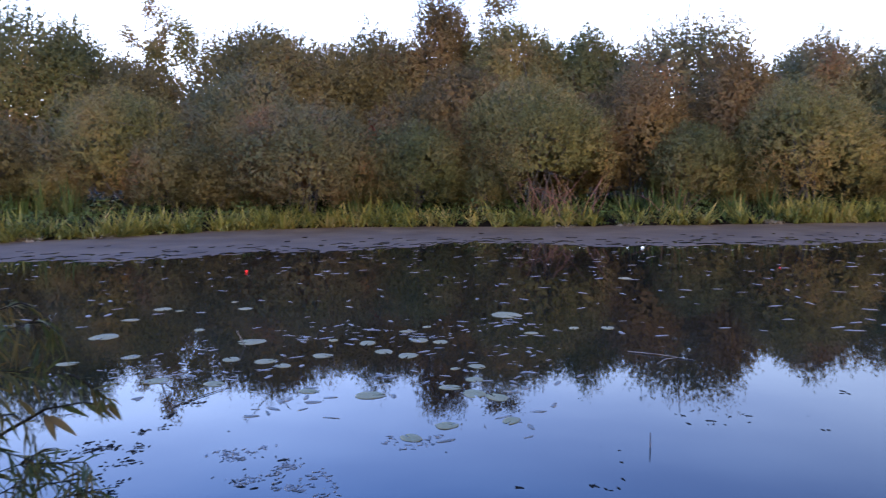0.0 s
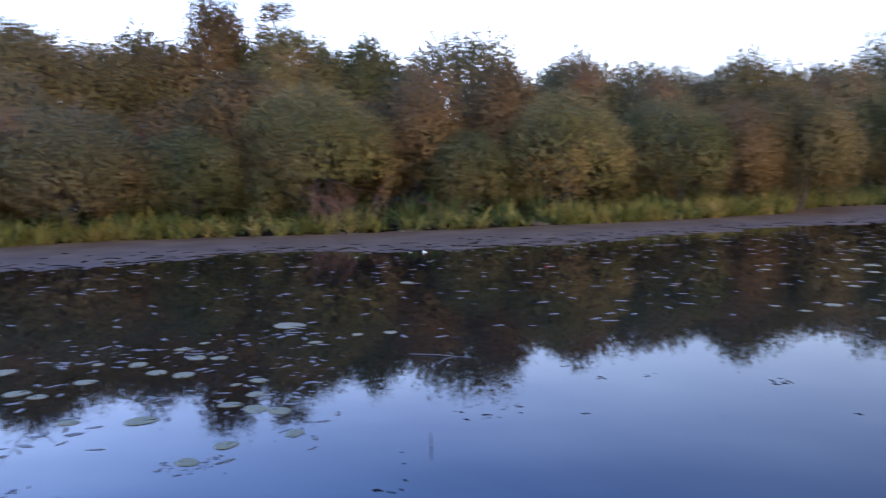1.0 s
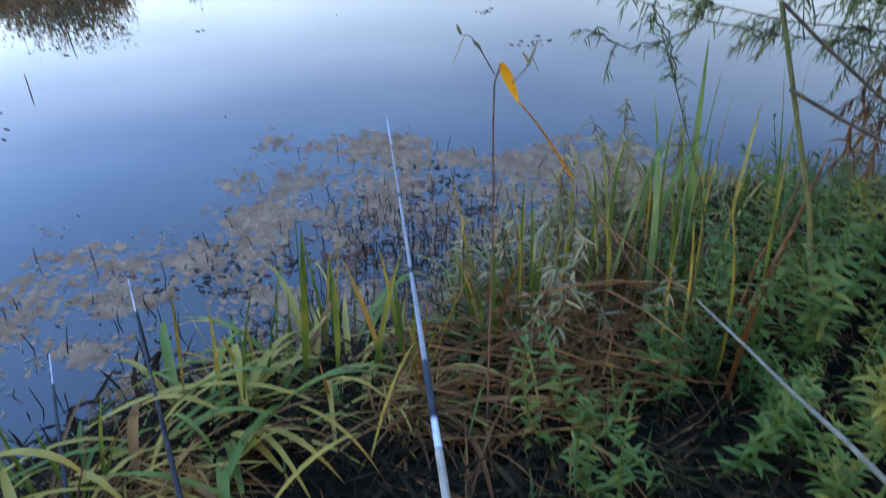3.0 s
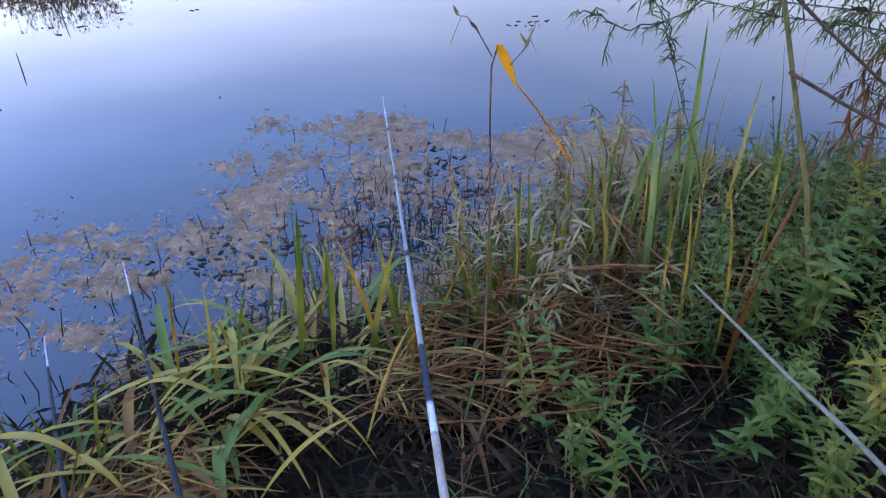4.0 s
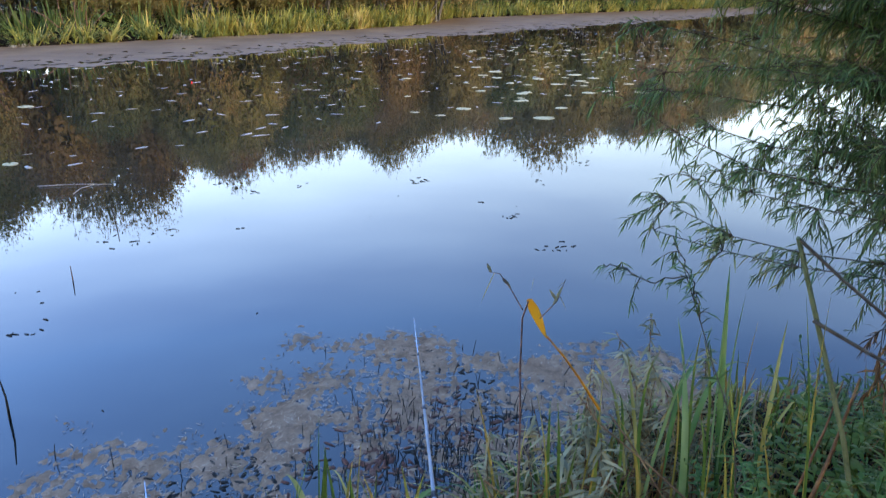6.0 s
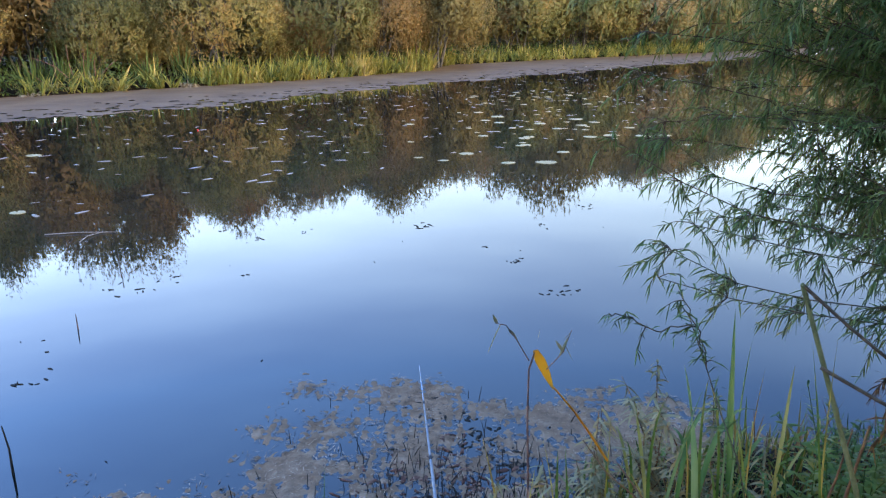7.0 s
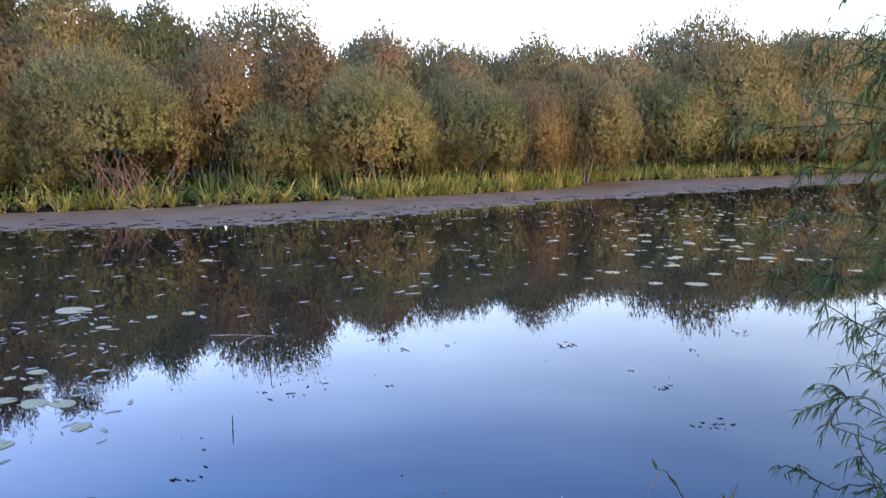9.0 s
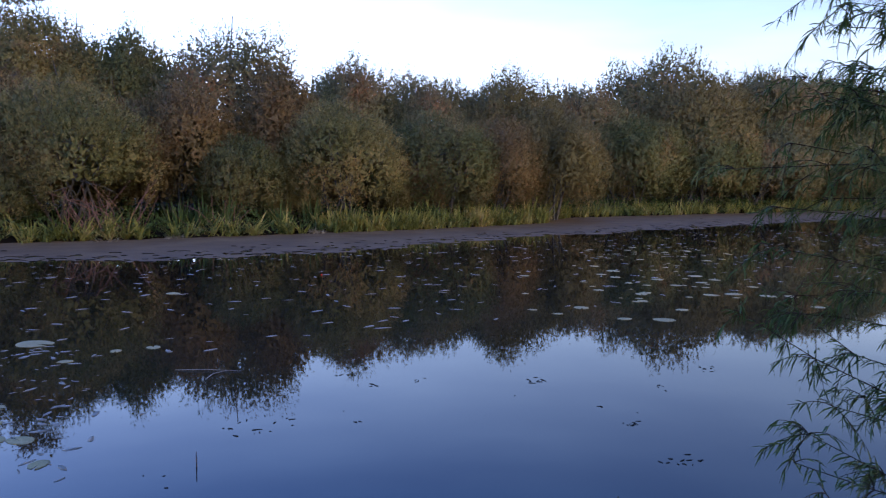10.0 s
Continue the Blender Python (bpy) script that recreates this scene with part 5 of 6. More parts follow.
def edge_grass():
    """Thin short grass that hides the soil along the near waterline."""
    rng = np.random.default_rng(74)
    n = 1500
    x = rng.uniform(1.35, 3.4, n)
    y = near_edge(x) - rng.uniform(0.02, 1.0, n) * 0.8
    P = np.stack([x, y, height(x, y)], 1)
    a = rng.uniform(0, 2 * np.pi, n)
    lean = rng.uniform(0.1, 1.0, n)
    way = np.stack([np.cos(a) * lean, np.sin(a) * lean, np.ones(n)], 1)
    side = np.stack([-np.sin(a), np.cos(a), np.zeros(n)], 1)
    for nm, lab, mat, sel in (("edge_grass", "short green grass along the near waterline", BLADE, slice(0, 900)), ("edge_grass", "short brown grass along the near waterline", BLADE_BROWN, slice(900, n))):
        m = Mass()
        k = len(P[sel])
        lance(m, P[sel], way[sel], side[sel], rng.uniform(0.07, 0.24, k), rng.uniform(0.004, 0.008, k), rng.uniform(0.0, 0.6, k), 3)
        tagged(new(nm, m.mesh(nm, mat)), lab, "grass", kind="stuff")


edge_grass()


def bank_grass():
    """Rough grass over the rest of the near bank."""
    rng = np.random.default_rng(75)
    n = 9000
    x = rng.uniform(-6.5, 7.0, n)
    y = near_edge(x) - rng.uniform(0.02, 1.0, n) ** 1.3 * 6
    keep = ~((x > -1.5) & (x < 3.6) & (y > -0.5))
    x, y = x[keep], y[keep]
    n = len(x)
    a = rng.uniform(0, 2 * np.pi, n)
    lean = rng.uniform(0.1, 1.2, n)
    m = Mass()
    lance(m, np.stack([x, y, height(x, y)], 1), np.stack([np.cos(a) * lean, np.sin(a) * lean, np.ones(n)], 1), np.stack([-np.sin(a), np.cos(a), np.zeros(n)], 1), rng.uniform(0.12, 0.4, n), rng.uniform(0.006, 0.012, n), rng.uniform(0.0, 0.6, n), 3)
    tagged(new("bank_grass", m.mesh("bank_grass", BLADE)), "rough green and yellow grass on the bank", "grass", kind="stuff")


bank_grass()


def herb_plant(seed, tall):
    """An upright bank herb: a stem with crossed pairs of toothless pointed leaves and a leafy top."""
    rng = np.random.default_rng(seed)
    e = base("herb_plant", 0, 0, 0, "leafy green mint-like herb on the bank", "herb", "herbs on the near bank")
    st, lf = Mass(), Mass()
    for b in range(rng.integers(1, 4)):
        top = np.array([rng.normal() * 0.07, rng.normal() * 0.07, tall * rng.uniform(0.75, 1.0)])
        pts = bow((rng.normal() * 0.02, rng.normal() * 0.02, -0.03), top, rng, 0.05, 6)
        tube(st, pts, np.linspace(0.0035, 0.0015, 6), 5)
        k = 16
        for i in range(k):
            s = 0.15 + 0.85 * i / (k - 1)
            p = np.array([np.interp(s, np.linspace(0, 1, 6), pts[:, d]) for d in range(3)])
            a = i * 1.57 + rng.normal() * 0.5
            size = 0.052 * (0.55 + 0.75 * math.sin(math.pi * min(1, s * 0.85 + 0.1))) * rng.uniform(0.8, 1.25)
            for q in (0, math.pi):
                way = np.array([[math.cos(a + q), math.sin(a + q), rng.uniform(0.15, 0.8)]])
                side = np.array([[-math.sin(a + q), math.cos(a + q), rng.normal() * 0.2]])
                lance(lf, p[None], way, side, size, size * 0.25, 0.3, 4)
    part("stem", st, HERB_NEAR, e)
    part("leaves", lf, HERB_NEAR, e)
    return e


WITHERED = leaf_mat("withered_grey_leaves", [(0.060, 0.050, 0.020), (0.115, 0.090, 0.036), (0.185, 0.138, 0.060), (0.22, 0.125, 0.034)], rough=0.6, thin=0.25, scale=5, each=0.7)


def withered_herb(x, y, tall, seed, lean):
    """A dying bank herb: a thin leaning stem hung with long limp leaves."""
    rng = np.random.default_rng(seed)
    e = base("withered_herb", x, y, float(height(x, y)), "withered grey-green herb with limp leaves on the bank", "herb", "withered herbs on the near bank")
    tip = np.array([lean[0], lean[1], tall])
    pts = bow((0, 0, -0.03), tip, rng, 0.07, 8)
    st, lf = Mass(), Mass()
    tube(st, pts, np.linspace(0.0035, 0.0012, 8), 5)
    k = int(130 * tall)
    v = rng.uniform(0.2, 1.0, k)
    p = np.stack([np.interp(v, np.linspace(0, 1, 8), pts[:, c]) for c in range(3)], 1)
    a = rng.uniform(0, 2 * np.pi, k)
    lance(lf, p, np.stack([np.cos(a), np.sin(a), rng.uniform(-0.6, 0.5, k)], 1), np.stack([-np.sin(a), np.cos(a), rng.normal(size=k) * 0.5], 1), rng.uniform(0.035, 0.085, k), rng.uniform(0.006, 0.012, k), rng.uniform(0.1, 0.7, k), 5)
    part("stem", st, STRAW, e, smooth=True)
    part("leaves", lf, WITHERED, e)


rng = np.random.default_rng(78)
for i in range(46):
    x = rng.uniform(1.36, 2.3)
    withered_herb(x, min(float(near_edge(x)) - 0.08, rng.uniform(0.85, 1.3)), rng.uniform(0.24, 0.58), 700 + i, rng.normal(size=2) * 0.07)


rng = np.random.default_rng(81)
HERBS = [herb_plant(300 + i, h) for i, h in enumerate((0.38, 0.5, 0.6, 0.45, 0.3))]
spots = []
while len(spots) < 135:
    x, y = rng.uniform(0.9, 3.0), rng.uniform(-0.3, 0.85)
    if x - 1.25 * y < 0.38 + 0.06 * math.sin(y * 17) or (x < 1.36 and y < 0.5 and rng.random() < 0.8) or rng.random() < 0.2 * (math.sin(x * 7) * math.sin(y * 8) > 0.1):
        continue
    spots.append((x, y, rng.uniform(0, 360), rng.uniform(0.5, 1.0)))
for i, (x, y, a, s) in enumerate(spots):
    mtx = pose(x, y, float(height(x, y)), rng.normal() * 6, rng.normal() * 6, a)
    if i < len(HERBS):
        HERBS[i].matrix_world = mtx
    else:
        copy_thing(HERBS[i % len(HERBS)], mtx @ Matrix.Diagonal((s, s, s, 1)))


def willow_spray(e, pts, r0, rng, density=1.0, leaf=0.052, sub=True, twigs=1.0, material=None):
    """A willow branch through pts with side twigs, all hung with narrow leaves, as one twig part and one leaf part."""
    ref = np.asarray(e.location)
    pts = np.asarray(pts, float) - ref
    s = np.linspace(0, 1, 12)
    t = np.concatenate([[0], np.cumsum(np.linalg.norm(np.diff(pts, axis=0), axis=1))])
    t /= t[-1]
    line = np.stack([np.interp(s, t, pts[:, k]) for k in range(3)], 1)
    line[1:-1] = (line[:-2] + 2 * line[1:-1] + line[2:]) / 4
    line += rng.normal(size=line.shape) * 0.004 + np.sin(s * rng.uniform(4, 7) + rng.uniform(0, 6))[:, None] * rng.normal(size=3) * 0.012 * s[:, None]
    wood, lf = Mass(), Mass()
    tube(wood, line, np.linspace(r0, 0.0012, 12), 5)
    runs = [(line, 1.0)]
    full = np.linalg.norm(line[-1] - line[0])
    if sub:
        for i in range(int(40 * density)):
            j = rng.integers(5, 12)
            d = unit(line[j] - line[j - 1])
            way = unit(d * 0.8 + rng.normal(size=3) * 0.75 + [0, 0, 0.15])
            L = rng.uniform(0.08, 0.30) * (0.6 + 0.25 * full) * (1.3 - j / 14) * twigs
            q = np.stack([line[j] + way * L * v + np.array([0, 0, -0.45]) * L * v * v for v in np.linspace(0, 1, 6)])
            tube(wood, q, np.linspace(0.0018, 0.0007, 6), 3)
            runs.append((q, 0.9))
    for q, sc in runs:
        L = np.linalg.norm(np.diff(q, axis=0), axis=1).sum()
        k = int(L / 0.0078)
        v = rng.uniform(0.12, 1.0, k)
        v = np.append(v, 0.985)
        k = len(v)
        tt = np.linspace(0, 1, len(q))
        p = np.stack([np.interp(v, tt, q[:, c]) for c in range(3)], 1)
        d = unit(np.stack([np.interp(v, tt, np.gradient(q[:, c])) for c in range(3)], 1))
        way = d * 0.7 + rng.normal(size=(k, 3)) * 0.55 + np.array([0, 0, -0.4])
        side = np.cross(way, rng.normal(size=(k, 3)))
        LL = leaf * rng.uniform(0.55, 1.2, k)
        lance(lf, p, way, side, LL, LL * 0.12, rng.uniform(0.0, 0.65, k), 2)
    branch = part("branch", wood, TWIG_BROWN, e, smooth=True)
    part("leaves", lf, material or WILLOW_LEAF, branch)


def near_willow():
    rng = np.random.default_rng(91)
    e = base("near_willow", 3.35, 0.25, float(height(3.35, 0.25)), "grey-green willow shrub leaning over the near water", "willow shrub")
    root = np.array([3.35, 0.25, 0.25])
    boughs = [
        # points along each bough from its outer fork to its tip, thickness, leafiness
        ([(2.52, 0.51, 1.11), (2.37, 0.68, 1.15), (2.20, 0.87, 1.17), (2.09, 0.98, 1.21), (1.97, 1.09, 1.27), (1.87, 1.16, 1.34), (1.82, 1.20, 1.39)], 0.006, 0.75),
        ([(2.66, 0.57, 1.19), (2.51, 0.74, 1.20), (2.33, 0.94, 1.22), (2.17, 1.05, 1.25), (2.09, 1.09, 1.29), (2.01, 1.12, 1.35), (1.97, 1.16, 1.41)], 0.005, 0.8),
        ([(2.28, 0.43, 1.02), (2.19, 0.59, 1.01), (2.09, 0.72, 1.01), (2.00, 0.82, 1.03), (1.91, 0.89, 1.06), (1.85, 0.96, 1.12), (1.80, 1.00, 1.15)], 0.005, 0.95),
        ([(2.23, 0.41, 0.98), (2.14, 0.57, 0.97), (2.05, 0.70, 0.98), (1.95, 0.80, 1.00), (1.86, 0.88, 1.03), (1.78, 0.97, 1.07), (1.735, 1.0, 1.10)], 0.004, 0.8),
        ([(2.47, 0.49, 1.05), (2.33, 0.65, 1.07), (2.23, 0.79, 1.09), (2.13, 0.91, 1.12), (2.03, 0.98, 1.16), (1.95, 1.03, 1.19)], 0.005, 0.85),
        ([(2.51, 0.91, 2.10), (2.34, 1.06, 2.13), (2.20, 1.11, 2.15), (2.12, 1.15, 2.21)], 0.005, 0.7),
        ([(2.42, 0.86, 1.94), (2.25, 1.01, 1.98), (2.15, 1.10, 2.04), (2.06, 1.17, 2.07)], 0.004, 0.5),
        ([(2.43, 0.85, 1.75), (2.22, 1.07, 1.81), (2.07, 1.14, 1.85), (1.97, 1.20, 1.85)], 0.004, 0.55),
        ([(2.43, 0.84, 1.60), (2.21, 1.08, 1.64), (2.05, 1.16, 1.69), (1.96, 1.21, 1.67)], 0.004, 0.6),
        ([(2.52, 0.89, 1.89), (2.29, 1.14, 1.95), (2.13, 1.23, 2.00)], 0.004, 0.5),
        ([(2.53, 0.87, 1.46), (2.31, 1.12, 1.50), (2.14, 1.21, 1.57), (2.00, 1.24, 1.59)], 0.004, 0.55),
        ([(2.53, 0.86, 1.33), (2.31, 1.11, 1.34), (2.14, 1.21, 1.40), (2.02, 1.25, 1.40)], 0.004, 0.6),
        ([(2.51, 0.92, 2.34), (2.33, 1.07, 2.37), (2.18, 1.14, 2.41)], 0.004, 0.8),
    ]
    for pts, r, thick in boughs:
        a = np.array(pts[0])
        willow_spray(e, [root, root + (a - root) * 0.5 + [0.05, -0.03, 0.12 * (a[2] - 0.9)], *pts], r * 0.8, rng, thick * 1.25, leaf=0.042, twigs=0.62)
    # the leafy body of the shrub, thicker towards its stems
    for k in range(104):
        z = rng.uniform(1.06, 2.5)
        a = np.array([2.58, 0.74, z]) + rng.normal(size=3) * [0.10, 0.12, 0.05]
        reach = rng.uniform(0.45, 0.95) if z < 1.3 else rng.uniform(0.5, 1.3) if k < 62 else rng.uniform(1.2, 2.1)
        b = a + np.array([-0.20, 0.20, 0.05]) * reach + rng.normal(size=3) * [0.05, 0.05, 0.07]
        willow_spray(e, [root + rng.normal(size=3) * [0.08, 0.08, 0], root + (a - root) * 0.55 + [0.08, 0, 0.1], a, b], 0.0035, rng, 0.85, leaf=0.042, twigs=0.9)


    # dead brown leaves that hang on an inner twig low over the bank
    for dx, dy, drop in ((0, 0, 0.0), (0.05, -0.02, -0.05), (-0.04, 0.03, 0.03)):
        pts = [root, (2.75 + dx, 0.42 + dy, 0.98), (2.15 + dx, 0.54 + dy, 0.93 + drop), (2.07 + dx, 0.53 + dy, 0.83 + drop), (2.07 + dx, 0.49 + dy, 0.73 + drop)]
        willow_spray(e, pts, 0.003, rng, 0.35, leaf=0.05, twigs=0.35, material=BLADE_BROWN)


near_willow()


def drooping_sapling():
    """A thin leaning stem whose side twig hangs out over the water with a few limp leaves."""
    rng = np.random.default_rng(94)
    x, y = (1.455, 0.567)
    e = base("thin_sapling", x, y, float(height(x, y)), "thin leaning sapling with a few drooping leaves", "sapling")
    stem = [(1.455, 0.567, 0.782), (1.487, 0.665, 0.935), (1.497, 0.71, 1.019), (1.501, 0.765, 1.096)]
    willow_spray(e, [(x, y, float(height(x, y)) - 0.02), *stem], 0.0018, rng, 0.12, leaf=0.04, twigs=0.4)
    willow_spray(e, [(1.501, 0.765, 1.096), (1.452, 0.809, 1.074), (1.402, 0.848, 1.103), (1.358, 0.877, 1.146)], 0.0016, rng, 0.10, leaf=0.034, twigs=0.3)
    willow_spray(e, [(1.497, 0.71, 1.019), (1.486, 0.751, 1.136), (1.471, 0.778, 1.169)], 0.0016, rng, 0.16, leaf=0.036, twigs=0.4)


drooping_sapling()


def left_willow():
    rng = np.random.default_rng(92)
    e = base("willow_sapling", -1.35, 0.85, float(height(-1.35, 0.85)), "willow sapling with some yellowing leaves on the near bank", "willow shrub")
    root = np.array([-1.35, 0.85, 0.15])
    boughs = (
        ([(-0.905, 1.32, 1.388), (-0.804, 1.325, 1.447), (-0.734, 1.308, 1.46), (-0.676, 1.283, 1.457)], 0.45),
        ([(-0.908, 1.317, 1.327), (-0.806, 1.324, 1.401), (-0.729, 1.311, 1.404), (-0.658, 1.292, 1.368)], 0.55),
        ([(-0.9, 1.323, 1.468), (-0.815, 1.318, 1.498), (-0.753, 1.297, 1.509), (-0.711, 1.264, 1.502)], 0.4),
        ([(-0.903, 1.321, 1.17), (-0.802, 1.327, 1.209), (-0.723, 1.314, 1.223), (-0.637, 1.302, 1.211)], 0.5),
        ([(-0.905, 1.319, 1.118), (-0.804, 1.325, 1.157), (-0.733, 1.309, 1.179), (-0.663, 1.29, 1.181)], 0.6),
        ([(-0.899, 1.324, 1.242), (-0.806, 1.324, 1.262), (-0.753, 1.297, 1.24), (-0.708, 1.266, 1.212)], 0.5),
        ([(-0.908, 1.318, 1.076), (-0.791, 1.333, 1.121), (-0.711, 1.321, 1.145), (-0.632, 1.305, 1.153)], 0.5),
        ([(-0.895, 1.326, 1.304), (-0.816, 1.318, 1.347), (-0.762, 1.292, 1.344), (-0.724, 1.256, 1.325)], 0.4),
    )
    for pts, thick in boughs:
        a = np.array(pts[0])
        willow_spray(e, [root, root + (a - root) * 0.6 + [-0.05, 0, 0.1], *pts], 0.0035, rng, thick, leaf=0.05, twigs=0.5, material=SAPLING_LEAF)
    o = np.asarray(e.location)
    m = Mass()
    tube(m, np.array([root, *[(-0.9, 1.323, 1.222), (-0.799, 1.328, 1.25), (-0.711, 1.321, 1.299), (-0.646, 1.332, 1.308), (-0.588, 1.337, 1.292)]]) - o, np.linspace(0.005, 0.001, 6), 6)
    part("branch", m, TWIG_BROWN, e, smooth=True)
    m = Mass()
    for p, q in [[(-0.646, 1.332, 1.308), (-0.613, 1.347, 1.275)], [(-0.629, 1.329, 1.309), (-0.595, 1.344, 1.274)], [(-0.604, 1.329, 1.305), (-0.584, 1.338, 1.274)], [(-0.683, 1.324, 1.304), (-0.643, 1.344, 1.28)], [(-0.727, 1.312, 1.291), (-0.748, 1.3, 1.331)]]:
        p, q = np.array(p), np.array(q)
        lance(m, p[None] - o, (q - p)[None], np.cross(q - p, [-0.4, 0.8, -0.3])[None], np.linalg.norm(q - p), 0.010, 0.1, 5)
    part("leaves", m, SAPLING_LEAF, e)
    for p, q in [[(-0.707, 1.312, 1.291), (-0.694, 1.319, 1.244)], [(-0.701, 1.315, 1.287), (-0.663, 1.335, 1.249)]]:
        p, q = np.array(p), np.array(q)
        m = Mass()
        lance(m, p[None] - o, (q - p)[None], np.cross(q - p, [-0.4, 0.8, -0.3])[None], np.linalg.norm(q - p), 0.014, 0.1, 6)
        part("yellow_leaf", m, OCHRE, e, "ochre dying leaf")


left_willow()


def yellow_leaf_plant():
    e = base("red_stemmed_plant", 1.2, 0.95, float(height(1.2, 0.95)), "thin red-stemmed plant with one bright yellow leaf", "plant")
    o = np.asarray(e.location)
    rng = np.random.default_rng(93)
    for nm, pts, r, mat in (("stem", [(1.12, 0.86, 0.2), (1.087, 0.831, 0.757), (1.086, 0.833, 0.888), (1.083, 0.836, 1.009), (1.083, 0.836, 1.101), (1.089, 0.829, 1.135)], 0.0028, BARE), ("twig", [(1.083, 0.836, 1.118), (1.068, 0.852, 1.156), (1.054, 0.868, 1.186)], 0.0014, BARE), ("twig", [(1.054, 0.868, 1.186), (1.04, 0.882, 1.189)], 0.001, BARE),
                            ("yellow_stem", [(1.225, 0.753, 0.893), (1.184, 0.775, 0.967), (1.151, 0.786, 1.017), (1.113, 0.801, 1.068)], 0.0026, YELLOW), ("twig", [(1.104, 0.812, 1.103), (1.122, 0.79, 1.139), (1.13, 0.78, 1.182)], 0.0012, BARE)):
        m = Mass()
        tube(m, np.array(pts) - o, np.linspace(r, r * 0.6, len(pts)), 6)
        part(nm, m, mat, e, smooth=True)
    p, q = (np.array(v) for v in [(1.09, 0.828, 1.14), (1.113, 0.801, 1.066)])
    m = Mass()
    lance(m, p[None] - o, (q - p)[None], np.array([(0.72, -0.69, 0.2)]), np.linalg.norm(q - p), 0.019, 0.05, 8)
    part("yellow_leaf", m, YELLOW, e, "bright yellow-orange leaf")
    lf = Mass()
    for p, q in [[(1.129, 0.782, 1.177), (1.121, 0.791, 1.163)], [(1.125, 0.787, 1.15), (1.134, 0.776, 1.124)], [(1.122, 0.79, 1.139), (1.113, 0.802, 1.165)], [(1.127, 0.784, 1.167), (1.116, 0.798, 1.127)], [(1.13, 0.78, 1.182), (1.135, 0.774, 1.152)], [(1.095, 0.823, 1.18), (1.092, 0.826, 1.158)], [(1.054, 0.868, 1.186), (1.06, 0.861, 1.166)], [(1.047, 0.875, 1.188), (1.03, 0.892, 1.131)], [(1.042, 0.88, 1.189), (1.037, 0.885, 1.209)], [(1.058, 0.864, 1.177), (1.068, 0.852, 1.161)]]:
        p, q = np.array(p), np.array(q)
        lance(lf, p[None] - o, (q - p)[None], rng.normal(size=(1, 3)), np.linalg.norm(q - p), 0.008, 0.1, 5)
    part("small_leaves", lf, WITHERED, e)


yellow_leaf_plant()


REED = rough_mat("dead_cattail_stem", [(0.045, 0.04, 0.014), (0.09, 0.078, 0.026), (0.14, 0.115, 0.045)], 14, rough=0.7, spec=0.1)


def broken_reed():
    e = base("broken_reed", 2.05, 0.55, float(height(2.05, 0.55)), "dead cattail stem snapped and folded over", "dead reed")
    o = np.asarray(e.location)
    for nm, pts, r in (("stem", [(2.02, 0.42, 0.1), (1.98, 0.55, 0.6), (1.90, 0.71, 1.11)], 0.008), ("folded_top", [(1.90, 0.71, 1.11), (1.92, 0.60, 1.03), (1.95, 0.45, 0.93), (2.0, 0.15, 0.75)], 0.0045),
                       ("side_stem", [(1.92, 0.65, 0.91), (1.93, 0.52, 0.87), (1.95, 0.25, 0.80)], 0.005)):
        m = Mass()
        tube(m, np.array(pts) - o, np.linspace(r, r * 0.75, len(pts)), 8)
        part(nm, m, REED if nm == "stem" else TWIG_BROWN, e, smooth=True)


broken_reed()
twig("grey_cane", "long pale grey dry cane lying over the herbs", [(0.87, -0.065, 0.876), (1.028, 0.036, 0.766), (1.137, 0.131, 0.705), (1.254, 0.253, 0.641), (1.355, 0.399, 0.609), (1.456, 0.552, 0.578)], 0.0052, 0.0030, CANE, "dry cane", 8)
twig("fallen_cane", "thin brown dry cane leaning over the herbs", [(1.489, 0.599, 0.556), (1.502, 0.788, 0.61), (1.495, 0.942, 0.659), (1.491, 1.016, 0.719)], 0.0025, 0.0015, STRAW, "dry cane")

twig("fallen_cane", "straw-coloured dry cane lying across the sedge", [(1.322, 0.822, 0.540), (1.377, 0.730, 0.579), (1.433, 0.638, 0.594)], 0.0035, 0.00245, STRAW, "dry cane")
twig("fallen_cane", "straw-coloured dry cane lying across the sedge", [(1.353, 0.721, 0.572), (1.319, 0.601, 0.598), (1.286, 0.481, 0.601)], 0.0028, 0.00196, STRAW, "dry cane")
twig("fallen_cane", "straw-coloured dry cane lying across the sedge", [(1.220, 0.903, 0.516), (1.324, 0.786, 0.562), (1.428, 0.669, 0.584)], 0.003, 0.0021, STRAW, "dry cane")
twig("fallen_cane", "straw-coloured dry cane lying across the sedge", [(1.558, 0.956, 0.653), (1.505, 0.832, 0.625), (1.453, 0.708, 0.574)], 0.0022, 0.00154, STRAW, "dry cane")
twig("dead_stalk", "rusty dead stalk leaning among the green herbs", [(1.74, 0.55, 0.30), (1.794, 0.555, 0.41), (1.949, 0.563, 0.554), (2.054, 0.564, 0.739)], 0.008, 0.003, STRAW, "dead stalk")
twig("dead_stalk", "thin rusty dead stalk leaning among the herbs", [(1.80, 0.59, 0.32), (1.86, 0.60, 0.45), (1.99, 0.60, 0.60), (2.08, 0.61, 0.70)], 0.005, 0.002, STRAW, "dead stalk")
twig("fallen_cane", "straw-coloured dry cane lying across the sedge", [(1.072, 0.814, 0.508), (1.166, 0.783, 0.526), (1.260, 0.752, 0.519)], 0.003, 0.0021, STRAW, "dry cane")

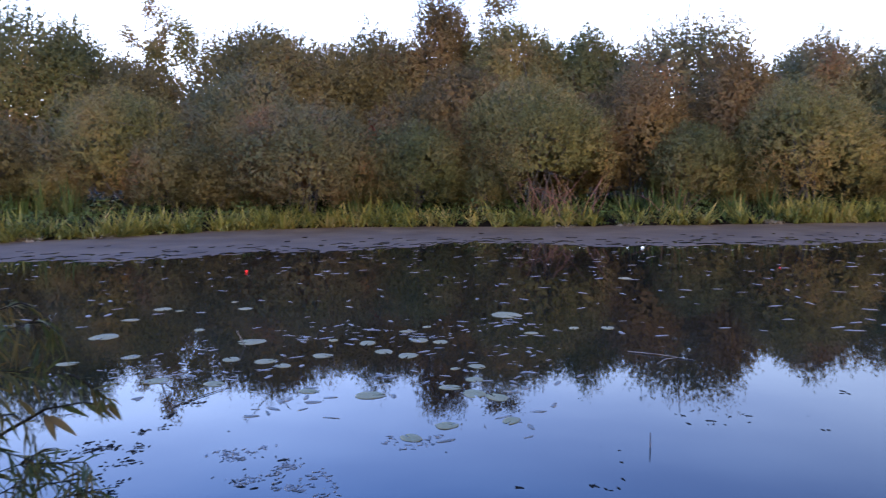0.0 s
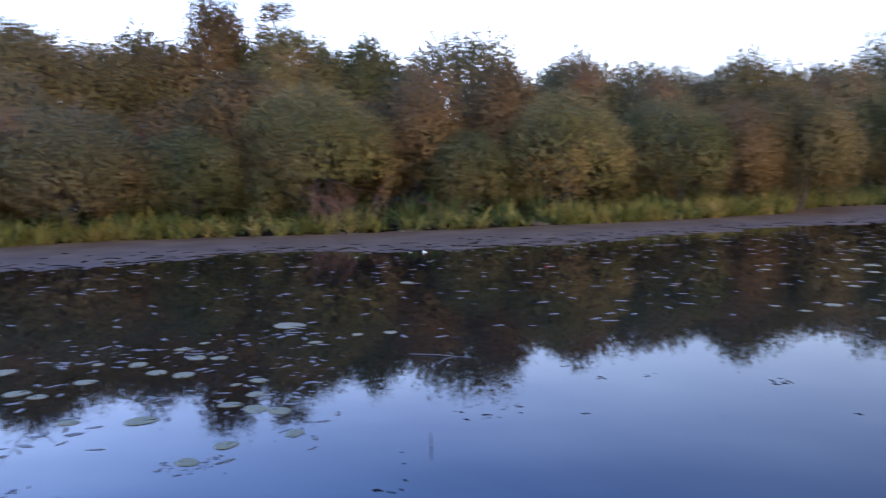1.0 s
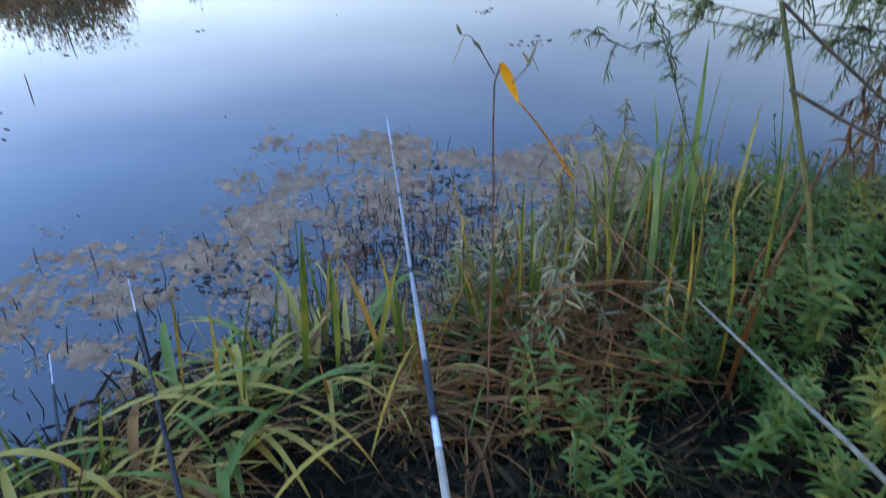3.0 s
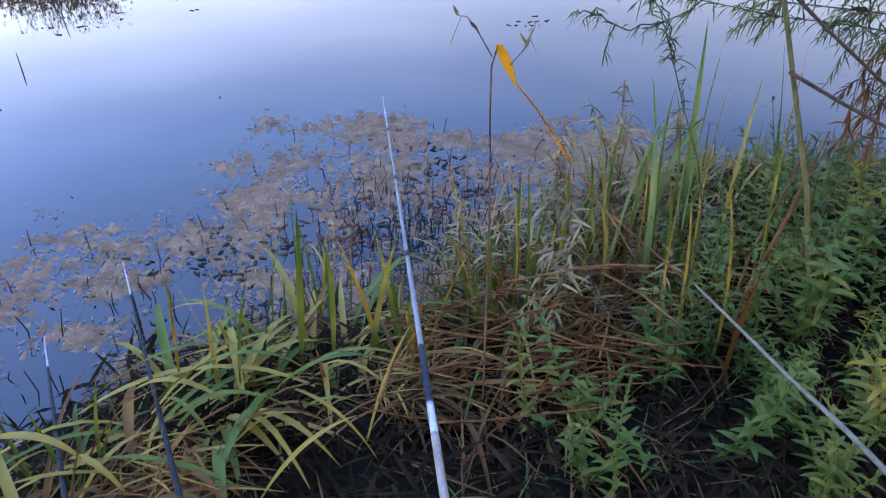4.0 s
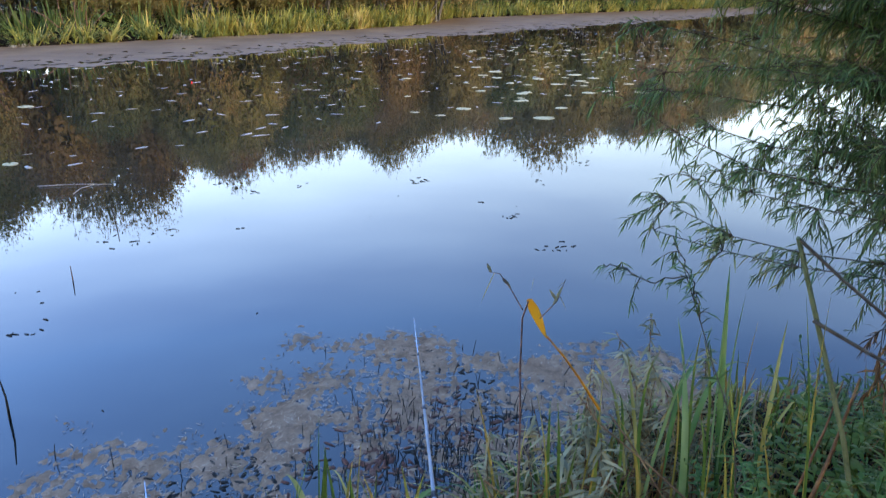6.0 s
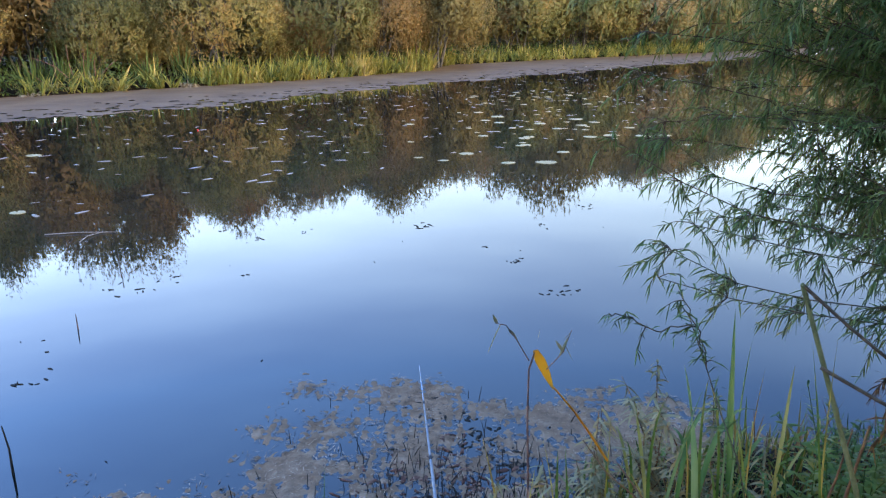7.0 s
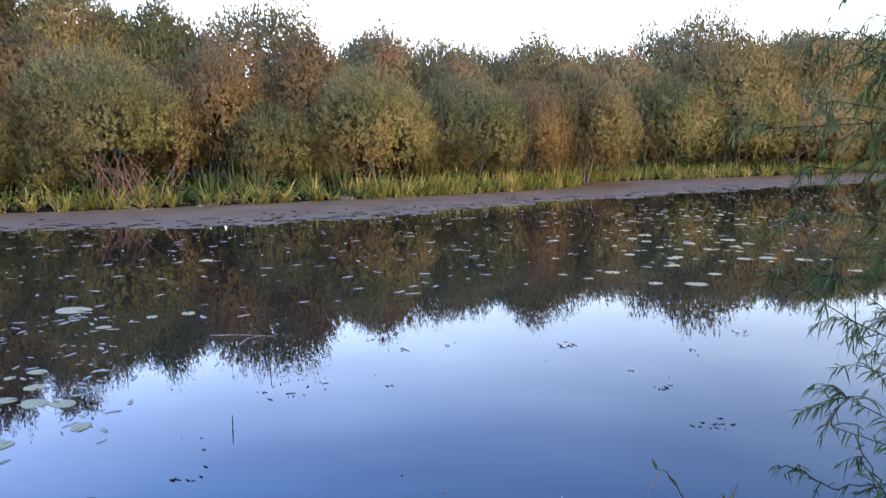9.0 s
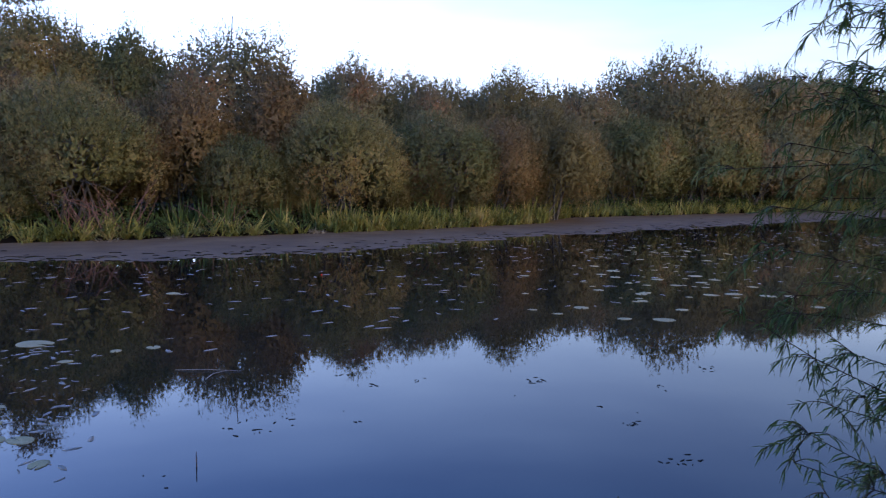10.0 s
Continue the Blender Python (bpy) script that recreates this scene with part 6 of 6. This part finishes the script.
# ---------------------------------------------------------------- fishing rods
ROD = rough_mat("blue_grey_rod_blank", [(0.10, 0.094, 0.088), (0.13, 0.122, 0.115), (0.17, 0.16, 0.15)], 30, rough=0.5, bump=0.03, spec=0.06)
ROD_DARK = rough_mat("black_rod_blank", [(0.006, 0.006, 0.007), (0.013, 0.014, 0.015), (0.025, 0.025, 0.028)], 30, rough=0.5, bump=0.03, spec=0.06)
ROD_NAVY = rough_mat("navy_rod_blank", [(0.008, 0.012, 0.014), (0.014, 0.02, 0.023), (0.024, 0.033, 0.036)], 30, rough=0.5, bump=0.03, spec=0.05)
SILVER = rough_mat("silver_rod_tip", [(0.156, 0.168, 0.186), (0.216, 0.228, 0.246), (0.276, 0.288, 0.306)], 30, rough=0.2, bump=0.02, spec=0.7)


def fishing_rod(label, butt, tip, r_butt, blank, sag, bands):
    """A telescopic rod: stepped sections, collars at the joints, a butt and a silver tip."""
    a, b = np.array(butt), np.array(tip)
    e = base("fishing_rod", *butt, label, "fishing rod", "fishing rods on the bank")
    def at(s):
        return (b - a) * s + np.array([0, 0, -sag]) * 4 * s * (1 - s)
    cuts = np.linspace(0, 1, 6)
    sections = []
    for i in range(5):
        m = Mass()
        s = np.linspace(cuts[i], cuts[i + 1], 5)
        r = r_butt * (1 - 0.62 * s ** 1.3) * (1.05 - 0.05 * i)
        tube(m, np.stack([at(v) for v in s]), r, 10)
        sections.append(part("section", m, SILVER if i == 4 else blank, e, "silver tip section" if i == 4 else "", True))
        if i:
            c = Mass()
            rr = r_butt * (1 - 0.62 * cuts[i] ** 1.3) * 1.2
            tube(c, np.stack([at(cuts[i] - 0.006), at(cuts[i] - 0.005), at(cuts[i] + 0.005), at(cuts[i] + 0.006)]), np.array([rr * 0.7, rr, rr, rr * 0.7]), 10)
            part("collar", c, ROD_DARK, sections[i], "dark collar", True)
    for s0, s1, mat, lab in bands:
        c = Mass()
        rr = r_butt * (1 - 0.62 * s0 ** 1.3) * 1.06
        tube(c, np.stack([at(s0), at(s0 + 0.001), at(s1 - 0.001), at(s1)]), np.array([rr * 0.9, rr, rr, rr * 0.9]), 10)
        part("band", c, mat, sections[int(s0 * 5)], lab, True)


fishing_rod("blue-grey telescopic fishing rod propped over the sedge", (0.404, 0.200, 0.794), (2.086, 2.386, 0.258), 0.0064, ROD, 0.0,
            [(0.1, 0.16, PALE_BIT, "white printed band"), (0.132, 0.143, RED, "red printed band"), (0.161, 0.188, SILVER, "silver band"), (0.189, 0.254, ROD_NAVY, "dark navy section")])
fishing_rod("black thin fishing rod with a silver tip", (0.30, 0.62, 0.45), (0.83, 2.32, 0.04), 0.007, ROD_DARK, -0.02, [])
fishing_rod("black thin fishing rod", (0.18, 0.85, 0.42), (0.47, 2.05, 0.08), 0.007, ROD_DARK, -0.01, [])
